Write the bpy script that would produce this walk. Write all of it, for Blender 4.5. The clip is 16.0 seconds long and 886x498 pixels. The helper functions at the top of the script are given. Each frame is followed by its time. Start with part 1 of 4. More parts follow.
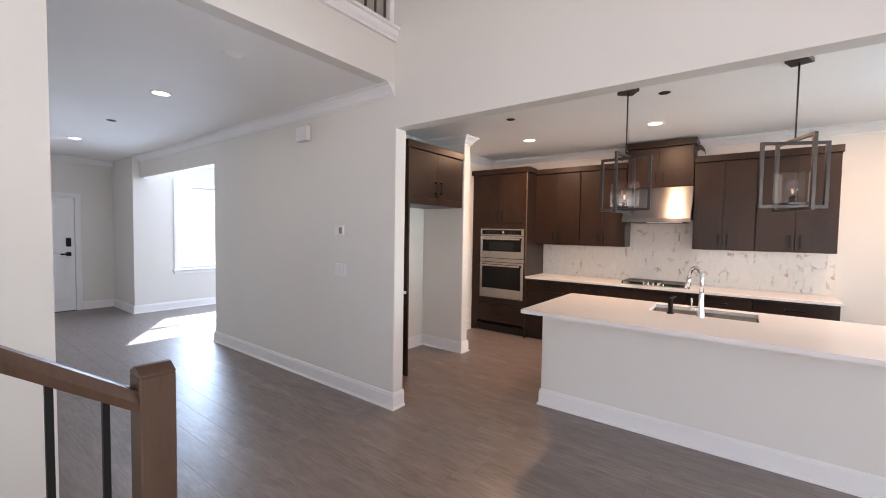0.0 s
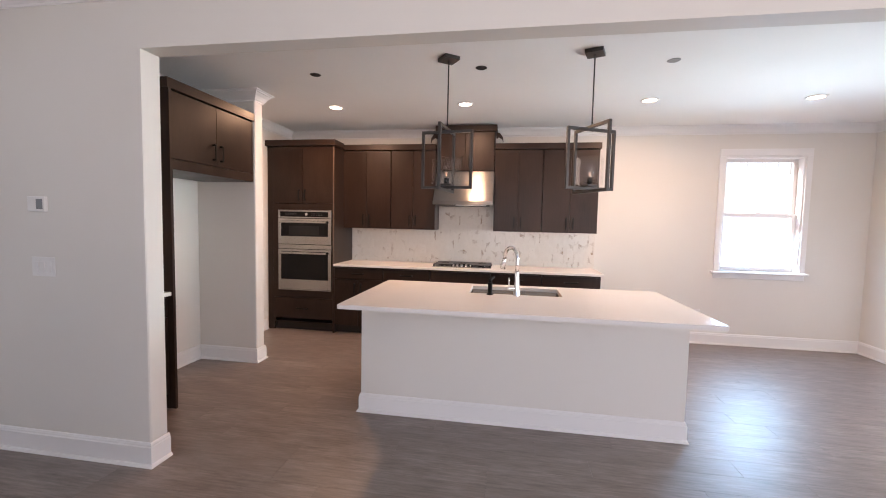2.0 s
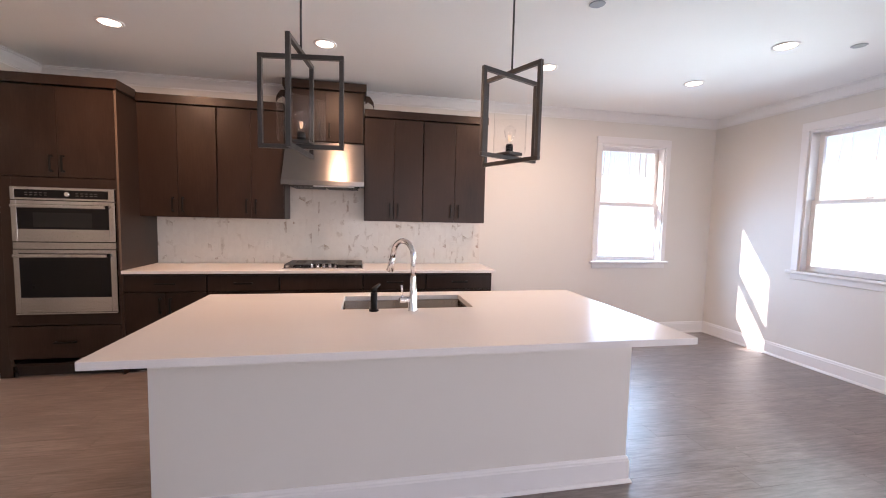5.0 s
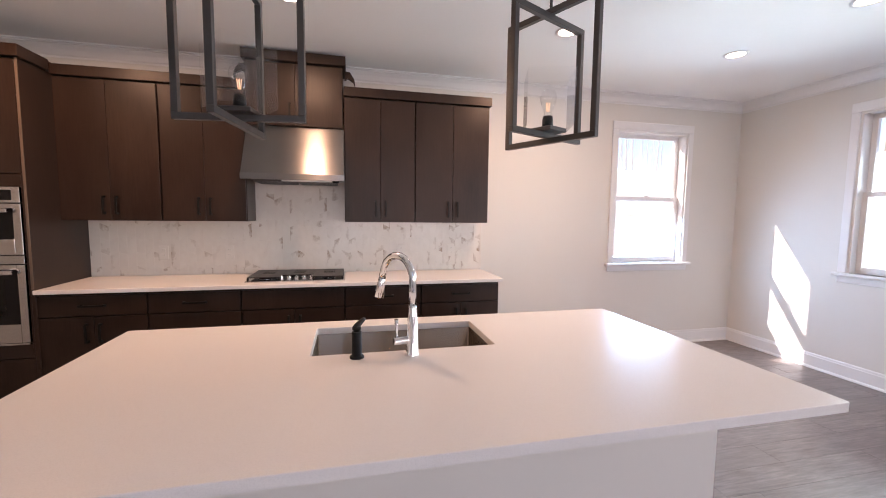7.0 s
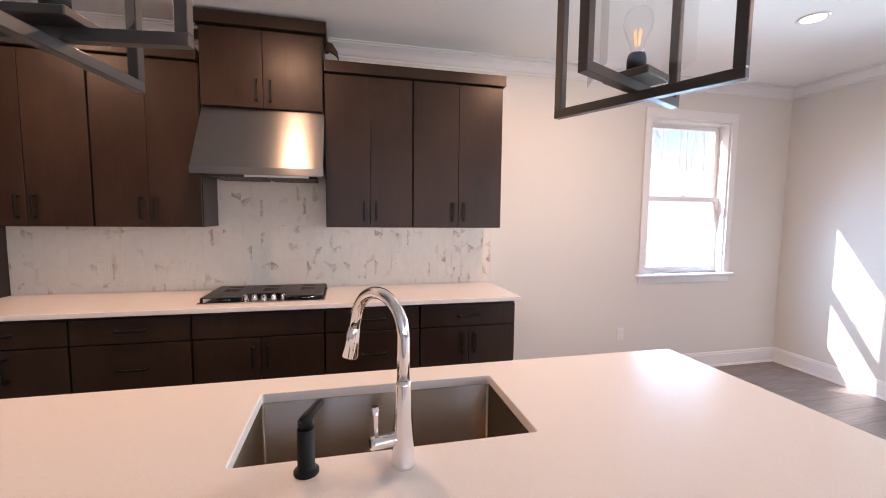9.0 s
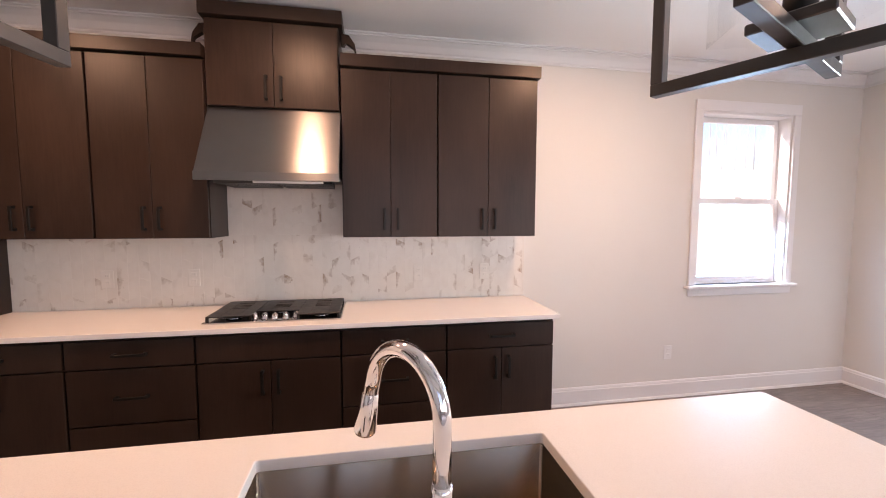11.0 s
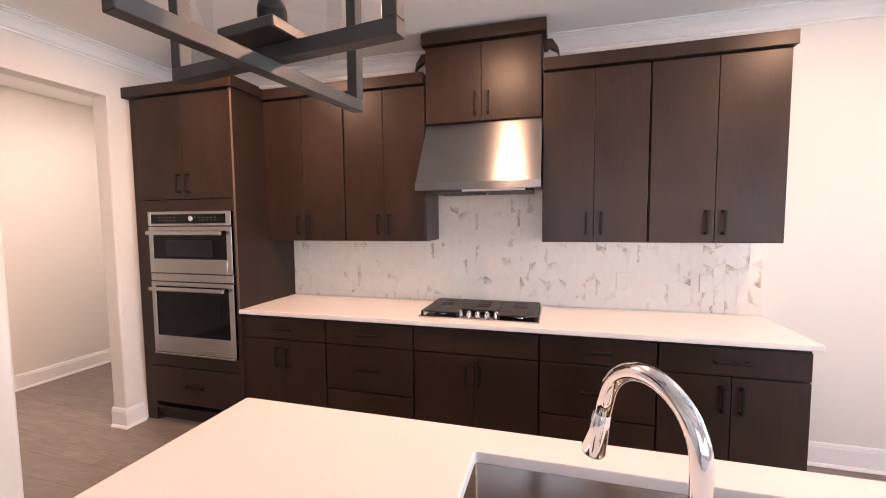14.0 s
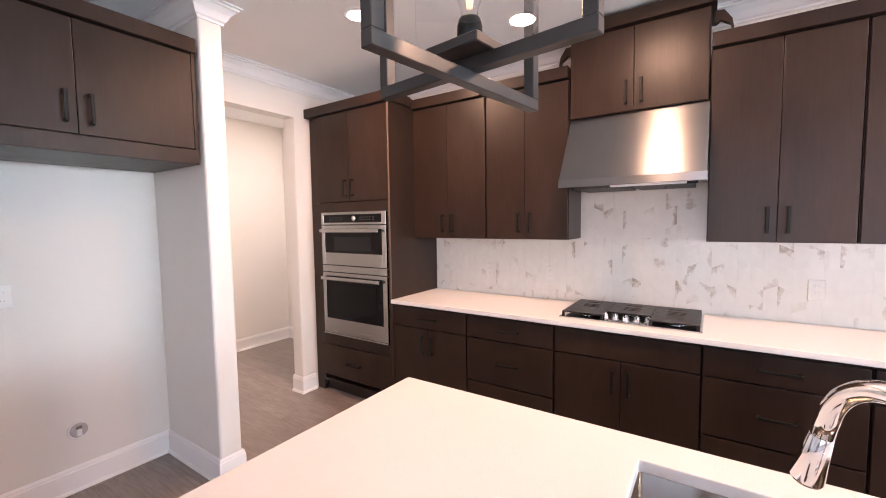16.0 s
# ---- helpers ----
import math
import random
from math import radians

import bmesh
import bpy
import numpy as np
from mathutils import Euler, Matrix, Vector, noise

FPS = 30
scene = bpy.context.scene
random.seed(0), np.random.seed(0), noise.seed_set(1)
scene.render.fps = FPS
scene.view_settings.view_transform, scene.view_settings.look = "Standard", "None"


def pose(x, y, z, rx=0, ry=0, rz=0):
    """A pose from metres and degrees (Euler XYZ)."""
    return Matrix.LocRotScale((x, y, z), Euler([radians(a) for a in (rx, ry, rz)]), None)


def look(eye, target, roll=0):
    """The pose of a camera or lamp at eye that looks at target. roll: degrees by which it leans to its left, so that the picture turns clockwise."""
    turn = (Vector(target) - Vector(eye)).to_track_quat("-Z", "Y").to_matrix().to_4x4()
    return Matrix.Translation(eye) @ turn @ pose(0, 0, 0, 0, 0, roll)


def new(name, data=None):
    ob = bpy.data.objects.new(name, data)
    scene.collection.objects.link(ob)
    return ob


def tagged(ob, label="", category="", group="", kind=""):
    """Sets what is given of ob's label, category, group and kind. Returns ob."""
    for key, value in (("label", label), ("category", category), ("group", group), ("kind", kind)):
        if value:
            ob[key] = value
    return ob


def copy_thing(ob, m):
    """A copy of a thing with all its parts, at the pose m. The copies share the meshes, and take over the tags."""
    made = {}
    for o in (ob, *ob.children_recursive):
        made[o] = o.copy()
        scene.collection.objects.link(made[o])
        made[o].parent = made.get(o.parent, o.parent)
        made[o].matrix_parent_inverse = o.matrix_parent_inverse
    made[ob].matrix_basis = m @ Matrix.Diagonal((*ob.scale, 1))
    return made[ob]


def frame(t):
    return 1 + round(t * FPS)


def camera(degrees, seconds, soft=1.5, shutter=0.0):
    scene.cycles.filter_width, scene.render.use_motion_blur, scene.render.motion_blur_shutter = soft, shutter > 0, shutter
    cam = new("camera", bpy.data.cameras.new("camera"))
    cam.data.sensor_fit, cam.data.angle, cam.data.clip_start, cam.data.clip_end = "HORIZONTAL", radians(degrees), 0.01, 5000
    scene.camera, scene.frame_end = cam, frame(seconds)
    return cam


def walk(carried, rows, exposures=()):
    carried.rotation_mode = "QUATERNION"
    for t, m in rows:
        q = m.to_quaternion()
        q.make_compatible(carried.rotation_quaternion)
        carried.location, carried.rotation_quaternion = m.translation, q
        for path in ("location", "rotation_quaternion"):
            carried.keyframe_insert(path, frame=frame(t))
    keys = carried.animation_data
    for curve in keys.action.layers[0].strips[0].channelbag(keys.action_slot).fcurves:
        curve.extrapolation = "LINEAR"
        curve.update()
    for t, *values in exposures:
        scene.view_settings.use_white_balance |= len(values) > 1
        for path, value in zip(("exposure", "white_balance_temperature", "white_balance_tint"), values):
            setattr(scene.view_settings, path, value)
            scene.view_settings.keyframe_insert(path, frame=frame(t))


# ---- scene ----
cam = camera(95.3, 16.0, soft=1.0)
EXPOSURES = [(0.0, 1.47, 6400, 19.0), (2.5, 1.35, 6500, 24.0), (5.0, 1.22, 6500, 26.0), (8.0, 1.15, 6450, 26.0), (12.5, 1.45, 6700, 29.0), (16.0, 1.88, 6050, 25.0)]
PATH = [
    (0, (0.993, 0.034, 1.55), (-0.21, 1.629, 1.463), 0.9),
    (0.5, (0.891, 0.119, 1.52), (-0.081, 1.864, 1.423), 0.9),
    (1, (0.808, 0.247, 1.514), (0.075, 2.104, 1.394), 1.0),
    (1.5, (0.719, 0.369, 1.489), (0.193, 2.295, 1.364), 1.1),
    (2, (0.639, 0.522, 1.486), (0.325, 2.492, 1.353), 1.2),
    (2.5, (0.581, 0.664, 1.464), (0.459, 2.656, 1.334), 1.3),
    (3, (0.551, 0.849, 1.465), (0.603, 2.843, 1.33), 1.3),
    (3.5, (0.521, 1.005, 1.449), (0.696, 2.993, 1.311), 1.2),
    (4, (0.506, 1.184, 1.444), (0.762, 3.163, 1.299), 1.1),
    (4.5, (0.476, 1.368, 1.43), (0.799, 3.336, 1.283), 1.1),
    (5, (0.46, 1.557, 1.42), (0.842, 3.514, 1.271), 1.3),
    (7.5, (0.52, 2.402, 1.465), (0.971, 4.343, 1.292), 0.6),
    (8, (0.571, 2.581, 1.47), (1.018, 4.523, 1.299), 0.7),
    (10.5, (0.62, 3.122, 1.486), (1.075, 5.063, 1.328), 0.4),
    (11, (0.621, 3.166, 1.505), (0.974, 5.128, 1.351), 0.1),
    (11.5, (0.61, 3.174, 1.52), (0.819, 5.157, 1.366), -0.1),
    (12, (0.603, 3.18, 1.527), (0.642, 5.174, 1.377), -0.2),
    (12.5, (0.596, 3.184, 1.526), (0.484, 5.176, 1.38), -0.4),
    (13, (0.587, 3.183, 1.528), (0.319, 5.159, 1.382), -0.5),
    (13.5, (0.566, 3.178, 1.522), (0.167, 5.133, 1.38), -0.5),
    (14, (0.54, 3.165, 1.522), (-0.001, 5.085, 1.381), -0.5),
    (14.5, (0.524, 3.141, 1.529), (-0.149, 5.019, 1.387), -0.6),
    (15, (0.509, 3.143, 1.52), (-0.315, 4.96, 1.38), -0.8),
    (15.5, (0.489, 3.121, 1.52), (-0.465, 4.873, 1.378), -0.8),
    (16, (0.476, 3.098, 1.514), (-0.631, 4.759, 1.378), -0.8),
]
walk(cam, [(t, look(eye, target, roll)) for t, eye, target, roll in PATH], EXPOSURES)

# ---- world, sun and lamps ----
SUN_DIR = Vector((1.0, -0.64, -0.965)).normalized()
world = bpy.data.worlds.new("sky")
scene.world = world
world.use_nodes = True
wn = world.node_tree.nodes
sky = wn.new("ShaderNodeTexSky")
sky.sky_type = "NISHITA"
sky.sun_disc = False
sky.sun_elevation = math.asin(-SUN_DIR.z)
sky.sun_rotation = math.atan2(-SUN_DIR.x, -SUN_DIR.y)
wn["Background"].inputs["Strength"].default_value = 0.15
world.node_tree.links.new(sky.outputs["Color"], wn["Background"].inputs["Color"])
sun_data = bpy.data.lights.new("sun", "SUN")
sun_data.energy, sun_data.angle, sun_data.color = 5.0, radians(0.6), (1.0, 0.95, 0.87)
sun = new("sun", sun_data)
sun.matrix_world = look((0, 0, 0), tuple(SUN_DIR))
sun.location = (-12, 14, 18)

CEIL, HALL_CEIL, TOP = 2.745, 2.785, 5.5
DOWNLIGHTS = [(-1.31, 4.90, CEIL), (0.15, 4.90, CEIL), (2.0, 4.92, CEIL), (3.49, 4.95, CEIL), (3.49, 4.10, CEIL), (3.47, 3.38, CEIL),
              (-3.385, 1.475, HALL_CEIL), (-6.65, 1.49, HALL_CEIL)]
LAMP_W, DAYLIGHT_W = 9.0, 14.0


def area_lamp(name, eye, target, sx, sy, watts, colour, shape="RECTANGLE", spread=180):
    data = bpy.data.lights.new(name, "AREA")
    data.shape, data.size, data.size_y, data.energy, data.color, data.spread = shape, sx, sy, watts, colour, radians(spread)
    ob = new(name, data)
    ob.matrix_world = look(eye, target)
    return ob


# unseen hallway lamps, added only to brighten the hallway
ADDED_HALL_LIGHTS = [(-2.95, 5.35, CEIL), (-3.0, 3.9, CEIL), (-3.1, 6.0, CEIL)]
for x, y, z in ADDED_HALL_LIGHTS:
    area_lamp("downlight_lamp", (x, y, z - 0.012), (x, y + 0.0001, 0), 0.11, 0.11, 4.0, (1.0, 0.84, 0.68), "DISK")
for x, y, z in DOWNLIGHTS:
    area_lamp("downlight_lamp", (x, y, z - 0.012), (x, y + 0.0001, 0), 0.15, 0.15, LAMP_W * (0.1 if x > 3 or x < -3 else 1.05 if x < -1 else 1.0), (1.0, 0.61, 0.35) if x > -3 else (1.0, 0.78, 0.6), "DISK")
# lamps added at unseen great-room openings, to brighten great room and kitchen
for cx in (0.7, 3.1):
    area_lamp("added_daylight", (cx, -4.02, 1.02), (cx * 0.2, 6.0, 2.7), 1.5, 0.8, DAYLIGHT_W * 0.4, (1.0, 0.96, 0.93), spread=110)
    area_lamp("added_daylight", (cx, -4.02, 3.8), (cx, 4.0, 3.5), 1.5, 1.7, DAYLIGHT_W * 0.1, (0.93, 0.96, 1.0))

# lamps added in the two kitchen windows to strengthen their daylight
area_lamp("added_daylight", (5.08, 4.45, 1.5), (-2.5, 3.8, 1.9), 0.98, 1.08, 18.0, (0.72, 0.93, 0.92), spread=90)
area_lamp("added_daylight", (3.725, 6.28, 1.30), (3.3, 4.2, 0.0), 0.84, 0.68, 21.0, (0.42, 0.72, 1.0))
# two more added lamps, at unseen openings in the right wall
for cy, power in ((-2.0, 2.6), (0.6, 0.85)):
    area_lamp("added_daylight", (4.93, cy, 1.5), (-1.0, cy + 2.2, 3.4), 1.6, 1.7, DAYLIGHT_W * power, (1.0, 0.955, 0.92))
# lamp added at an unseen north opening to brighten the dining room
area_lamp("added_dining_daylight", (-6.0, 6.4, 1.6), (-5.6, 0.0, 2.3), 1.5, 1.5, DAYLIGHT_W * 2.4, (0.72, 0.86, 1.0))
# lamp added in the front window for the bluish sheen on the floor
area_lamp("added_dining_daylight", (-7.7, 3.685, 1.62), (-1.0, 2.0, 0.6), 1.05, 1.6, 40.0, (0.54, 0.75, 1.0))

# ---- materials ----


class Nodes:
    def __init__(self, name):
        self.mat = bpy.data.materials.new(name)
        self.mat.use_nodes = True
        self.nt = self.mat.node_tree
        self.bsdf = self.nt.nodes["Principled BSDF"]

    def add(self, kind, **inputs):
        node = self.nt.nodes.new(kind)
        for key, value in inputs.items():
            sock = node.inputs[key.replace("_", " ")]
            if isinstance(value, bpy.types.NodeSocket):
                self.nt.links.new(value, sock)
            else:
                sock.default_value = value
        return node

    def link(self, a, b):
        self.nt.links.new(a, b)

    def coords(self, scale=(1, 1, 1), offset=None, space="Object"):
        tc = self.add("ShaderNodeTexCoord")
        mp = self.add("ShaderNodeMapping")
        self.link(tc.outputs[space], mp.inputs["Vector"])
        mp.inputs["Scale"].default_value = scale
        if offset is not None:
            self.link(offset, mp.inputs["Location"])
        return mp.outputs["Vector"]

    def noise(self, vector, scale, detail=4.0, rough=0.55):
        return self.add("ShaderNodeTexNoise", Vector=vector, Scale=scale, Detail=detail, Roughness=rough).outputs["Fac"]

    def ramp(self, fac, stops):
        node = self.add("ShaderNodeValToRGB", Fac=fac)
        while len(node.color_ramp.elements) < len(stops):
            node.color_ramp.elements.new(0.5)
        for el, (pos, col) in zip(node.color_ramp.elements, stops):
            el.position, el.color = pos, (*col, 1) if len(col) == 3 else col
        return node.outputs["Color"]

    def maths(self, op, a, b):
        node = self.nt.nodes.new("ShaderNodeMath")
        node.operation = op
        for sock, value in zip(node.inputs, (a, b)):
            if isinstance(value, bpy.types.NodeSocket):
                self.link(value, sock)
            else:
                sock.default_value = value
        return node.outputs[0]

    def mix(self, fac, a, b, blend="MIX"):
        node = self.nt.nodes.new("ShaderNodeMix")
        node.data_type, node.blend_type = "RGBA", blend
        for sock, value in ((node.inputs[0], fac), (node.inputs[6], a), (node.inputs[7], b)):
            if isinstance(value, bpy.types.NodeSocket):
                self.link(value, sock)
            else:
                sock.default_value = value if not isinstance(value, tuple) or len(value) == 4 else (*value, 1)
        return node.outputs[2]

    def bump(self, height, strength, distance=0.002):
        node = self.add("ShaderNodeBump", Height=height, Strength=strength, Distance=distance)
        self.link(node.outputs["Normal"], self.bsdf.inputs["Normal"])

    def put(self, **inputs):
        for key, value in inputs.items():
            sock = self.bsdf.inputs[key.replace("_", " ")]
            if isinstance(value, bpy.types.NodeSocket):
                self.link(value, sock)
            else:
                sock.default_value = (*value, 1) if isinstance(value, tuple) and len(value) == 3 else value
        return self.mat


def painted(name, colour, rough, relief=0.15, grain=220.0):
    n = Nodes(name)
    v = n.coords()
    big = n.noise(v, 0.7, 3)
    fine = n.noise(v, grain, 3)
    dark = tuple(c * 0.955 for c in colour)
    n.bump(fine, relief, 0.0012)
    r = n.maths("MULTIPLY_ADD", n.noise(v, 3.0), 0.12)
    n.nt.nodes[-1].inputs[2].default_value = rough - 0.06
    return n.put(Base_Color=n.ramp(big, [(0.3, dark), (0.7, colour)]), Roughness=r)


def stained_wood(name, dark, light, rough):
    n = Nodes(name)
    info = n.add("ShaderNodeObjectInfo")
    shift = n.add("ShaderNodeCombineXYZ", X=n.maths("MULTIPLY", info.outputs["Random"], 37.0), Y=n.maths("MULTIPLY", info.outputs["Random"], 11.0), Z=n.maths("MULTIPLY", info.outputs["Random"], 23.0))
    v = n.coords((1, 1, 0.07), shift.outputs[0])
    v2 = n.coords((1, 1, 0.35), shift.outputs[0])
    grain = n.noise(v, 95.0, 5, 0.6)
    cloud = n.noise(v2, 4.5, 4, 0.6)
    tone = n.maths("ADD", n.maths("MULTIPLY", grain, 0.3), n.maths("MULTIPLY", cloud, 0.7))
    col = n.ramp(tone, [(0.3, dark), (0.7, light)])
    col = n.mix(n.maths("MULTIPLY", info.outputs["Random"], 0.45), col, tuple(c * 0.62 for c in light))
    n.bump(grain, 0.05, 0.0005)
    return n.put(Specular_IOR_Level=0.27, Base_Color=col, Roughness=n.ramp(cloud, [(0.2, (rough - 0.05,) * 3), (0.8, (rough + 0.08,) * 3)]))


def plank_wood():
    n = Nodes("grey_brown_vinyl_plank")
    info = n.add("ShaderNodeObjectInfo")
    shift = n.add("ShaderNodeCombineXYZ", X=n.maths("MULTIPLY", info.outputs["Random"], 53.0), Y=n.maths("MULTIPLY", info.outputs["Random"], 17.0))
    v = n.coords((0.10, 1, 1), shift.outputs[0])
    v2 = n.coords((0.28, 1, 1), shift.outputs[0])
    grain = n.noise(v, 62.0, 6, 0.65)
    streak = n.noise(v2, 9.0, 5, 0.6)
    tone = n.maths("ADD", n.maths("MULTIPLY", grain, 0.5), n.maths("MULTIPLY", streak, 0.5))
    col = n.ramp(tone, [(0.35, (0.104, 0.08, 0.07)), (0.5, (0.205, 0.164, 0.147)), (0.64, (0.31, 0.258, 0.235))])
    col = n.mix(n.maths("MULTIPLY", info.outputs["Random"], 0.5), col, (0.165, 0.134, 0.122))
    n.bump(grain, 0.09, 0.0008)
    return n.put(Base_Color=col, Roughness=n.ramp(streak, [(0.25, (0.36,) * 3), (0.8, (0.46,) * 3)]), Specular_IOR_Level=1.0)


def quartz():
    n = Nodes("white_quartz")
    v = n.coords()
    col = n.ramp(n.noise(v, 420.0, 2), [(0.35, (0.69, 0.675, 0.66)), (0.55, (0.74, 0.725, 0.71))])
    rough = n.ramp(n.noise(v, 2.5, 2), [(0.3, (0.235,) * 3), (0.7, (0.265,) * 3)])
    return n.put(Base_Color=col, Roughness=rough, Specular_IOR_Level=0.27)


def marble_tile():
    n = Nodes("white_marble_tile")
    info = n.add("ShaderNodeObjectInfo")
    rand = info.outputs["Random"]
    shift = n.add("ShaderNodeCombineXYZ", X=n.maths("MULTIPLY", rand, 91.0), Y=n.maths("MULTIPLY", rand, 47.0), Z=n.maths("MULTIPLY", rand, 63.0))
    v = n.coords((1.0, 1, 0.75), shift.outputs[0])
    # colour fades inward from one edge of a tile, at an angle of its own
    here = n.add("ShaderNodeSeparateXYZ", Vector=n.coords())
    angle = n.maths("MULTIPLY", rand, 211.0)
    lean = n.maths("ADD", n.maths("MULTIPLY", here.outputs["X"], n.maths("MULTIPLY", n.maths("COSINE", angle, 0.0), 15.0)),
                   n.maths("MULTIPLY", here.outputs["Z"], n.maths("MULTIPLY", n.maths("SINE", angle, 0.0), 9.0)))
    cloud = n.maths("MULTIPLY", n.maths("SUBTRACT", n.noise(v, 26.0, 4, 0.6), 0.5), 1.5)
    patch = n.ramp(n.maths("ADD", n.maths("ADD", lean, cloud), 0.45), [(0.62, (0, 0, 0)), (0.68, (0.5, 0.5, 0.5)), (0.95, (1, 1, 1))])
    hatch = n.noise(n.coords((1.0, 1, 0.9), shift.outputs[0]), 42.0, 4, 0.6)
    body = n.ramp(hatch, [(0.36, (0.35, 0.35, 0.35)), (0.52, (0.7, 0.7, 0.7)), (0.62, (1, 1, 1))])
    pick = n.maths("FRACT", n.maths("MULTIPLY", rand, 13.7), 0.0)
    some = n.ramp(pick, [(0.56, (0.03, 0.03, 0.03)), (0.68, (0.3, 0.3, 0.3)), (0.97, (0.95, 0.95, 0.95))])
    veins = n.mix(1.0, n.mix(1.0, patch, body, "MULTIPLY"), some, "MULTIPLY")
    soft = n.noise(v, 14.0, 4)
    base = n.ramp(soft, [(0.3, (0.70, 0.655, 0.595)), (0.7, (0.75, 0.71, 0.65))])
    tint = n.ramp(n.noise(v, 5.0, 2), [(0.42, (0.27, 0.175, 0.105)), (0.6, (0.40, 0.325, 0.26))])
    return n.put(Base_Color=n.mix(veins, base, tint), Roughness=0.2)


def brushed(name, colour, rough, axis, relief=0.0, stretch=0.8):
    n = Nodes(name)
    sc = [260.0, 260.0, 260.0]
    sc[axis] = 3.0
    v = n.coords(tuple(sc))
    s = n.noise(v, 1.0, 3)
    if relief:
        n.bump(s, relief, 0.0004)
    tangent = n.add("ShaderNodeCombineXYZ", X=1.0)
    n.put(Tangent=tangent.outputs[0], Anisotropic_Rotation=0.25)
    n.put(Metallic=1.0, Roughness=n.ramp(s, [(0.25, (rough - 0.004,) * 3), (0.75, (rough + 0.005,) * 3)]), Anisotropic=stretch)
    return n.put(Base_Color=n.ramp(n.noise(n.coords(), 5.0), [(0.3, tuple(c * 0.93 for c in colour)), (0.7, colour)]))


def plain(name, colour, rough, metal=0.0, **more):
    n = Nodes(name)
    v = n.coords()
    r = n.ramp(n.noise(v, 30.0), [(0.3, (max(rough - 0.04, 0.01),) * 3), (0.7, (rough + 0.05,) * 3)])
    return n.put(Base_Color=n.ramp(n.noise(v, 14.0), [(0.3, tuple(c * 0.94 for c in colour)), (0.7, colour)]), Roughness=r, Metallic=metal, **more)


def clear_pane(name, tint=(1, 1, 1, 1), floor_gloss=0.05):
    n = Nodes(name)
    out = n.nt.nodes["Material Output"]
    clear = n.add("ShaderNodeBsdfTransparent", Color=tint)
    gloss = n.add("ShaderNodeBsdfGlossy", Roughness=0.01)
    edge = n.add("ShaderNodeLayerWeight", Blend=0.5)
    gain = n.maths("POWER", edge.outputs["Facing"], 5.0)
    gain = n.maths("MULTIPLY_ADD", gain, 0.9)
    n.nt.nodes[-1].inputs[2].default_value = floor_gloss
    mix = n.nt.nodes.new("ShaderNodeMixShader")
    n.link(gain, mix.inputs[0])
    n.link(clear.outputs[0], mix.inputs[1])
    n.link(gloss.outputs[0], mix.inputs[2])
    n.link(mix.outputs[0], out.inputs["Surface"])
    return n.mat


def glowing(name, colour, strength):
    n = Nodes(name)
    return n.put(Base_Color=(0.8, 0.8, 0.8), Emission_Color=colour, Emission_Strength=strength)


def earth(name, a, b, scale):
    n = Nodes(name)
    v = n.coords(space="Object")
    mixd = n.maths("ADD", n.maths("MULTIPLY", n.noise(v, scale, 6), 0.6), n.maths("MULTIPLY", n.noise(v, scale * 9, 4), 0.4))
    n.bump(n.noise(v, scale * 12, 5), 0.6, 0.05)
    return n.put(Base_Color=n.ramp(mixd, [(0.35, a), (0.65, b)]), Roughness=0.95)


WALL = painted("warm_white_wall_paint", (0.72, 0.695, 0.65), 0.62)
CEILP = painted("white_ceiling_paint", (0.88, 0.87, 0.855), 0.8, 0.25, 160)
TRIM = painted("white_trim_paint", (0.80, 0.79, 0.78), 0.33, 0.05, 90)
CAB = stained_wood("dark_stained_maple", (0.0128, 0.0067, 0.0047), (0.043, 0.0245, 0.0168), 0.35)
CABIN = plain("dark_cabinet_gap", (0.02, 0.014, 0.011), 0.6)
PLANK = plank_wood()
SEAM = plain("dark_floor_seam", (0.03, 0.024, 0.02), 0.8)
QUARTZ = quartz()
TILE = marble_tile()
GROUT = plain("pale_grout", (0.75, 0.71, 0.65), 0.3)
STEEL_H = brushed("brushed_steel", (0.50, 0.505, 0.515), 0.27, 0, 0.0, 0.35)
STEEL_V = brushed("brushed_hood_steel", (0.31, 0.305, 0.30), 0.31, 0, 0.0, 0.95)
STEEL_S = brushed("sink_steel", (0.31, 0.245, 0.185), 0.24, 0, 0.0, 0.9)
CHROME = plain("polished_chrome", (0.86, 0.86, 0.87), 0.09, 1.0)
BLACK = plain("matt_black_metal", (0.006, 0.0055, 0.005), 0.5, 0.0, Specular_IOR_Level=0.22)
BRONZE = plain("dark_bronze_metal", (0.0145, 0.012, 0.011), 0.34, 0.0, Specular_IOR_Level=0.9)
IRON = plain("cast_iron", (0.012, 0.0105, 0.0095), 0.4, 0.1, Specular_IOR_Level=0.35)
DARKGLASS = plain("black_oven_glass", (0.008, 0.008, 0.009), 0.05, 0.0, Specular_IOR_Level=0.22)
PANE = clear_pane("window_glass", (0.97, 0.985, 0.98, 1), 0.05)
CLEAR = clear_pane("clear_lamp_glass", (0.985, 0.985, 0.985, 1), 0.045)
PLASTIC = plain("white_plastic", (0.78, 0.77, 0.75), 0.35)
CREAM = plain("cream_plastic", (0.72, 0.68, 0.62), 0.4)
KEYGREY = plain("dim_key_marks", (0.07, 0.07, 0.07), 0.4)
POLISHED = plain("polished_steel", (0.62, 0.61, 0.6), 0.16, 1.0)
FILTER = plain("dark_filter_steel", (0.09, 0.085, 0.08), 0.4, 0.8)
SLOTGREY = plain("dim_socket_slots", (0.4, 0.38, 0.35), 0.5)
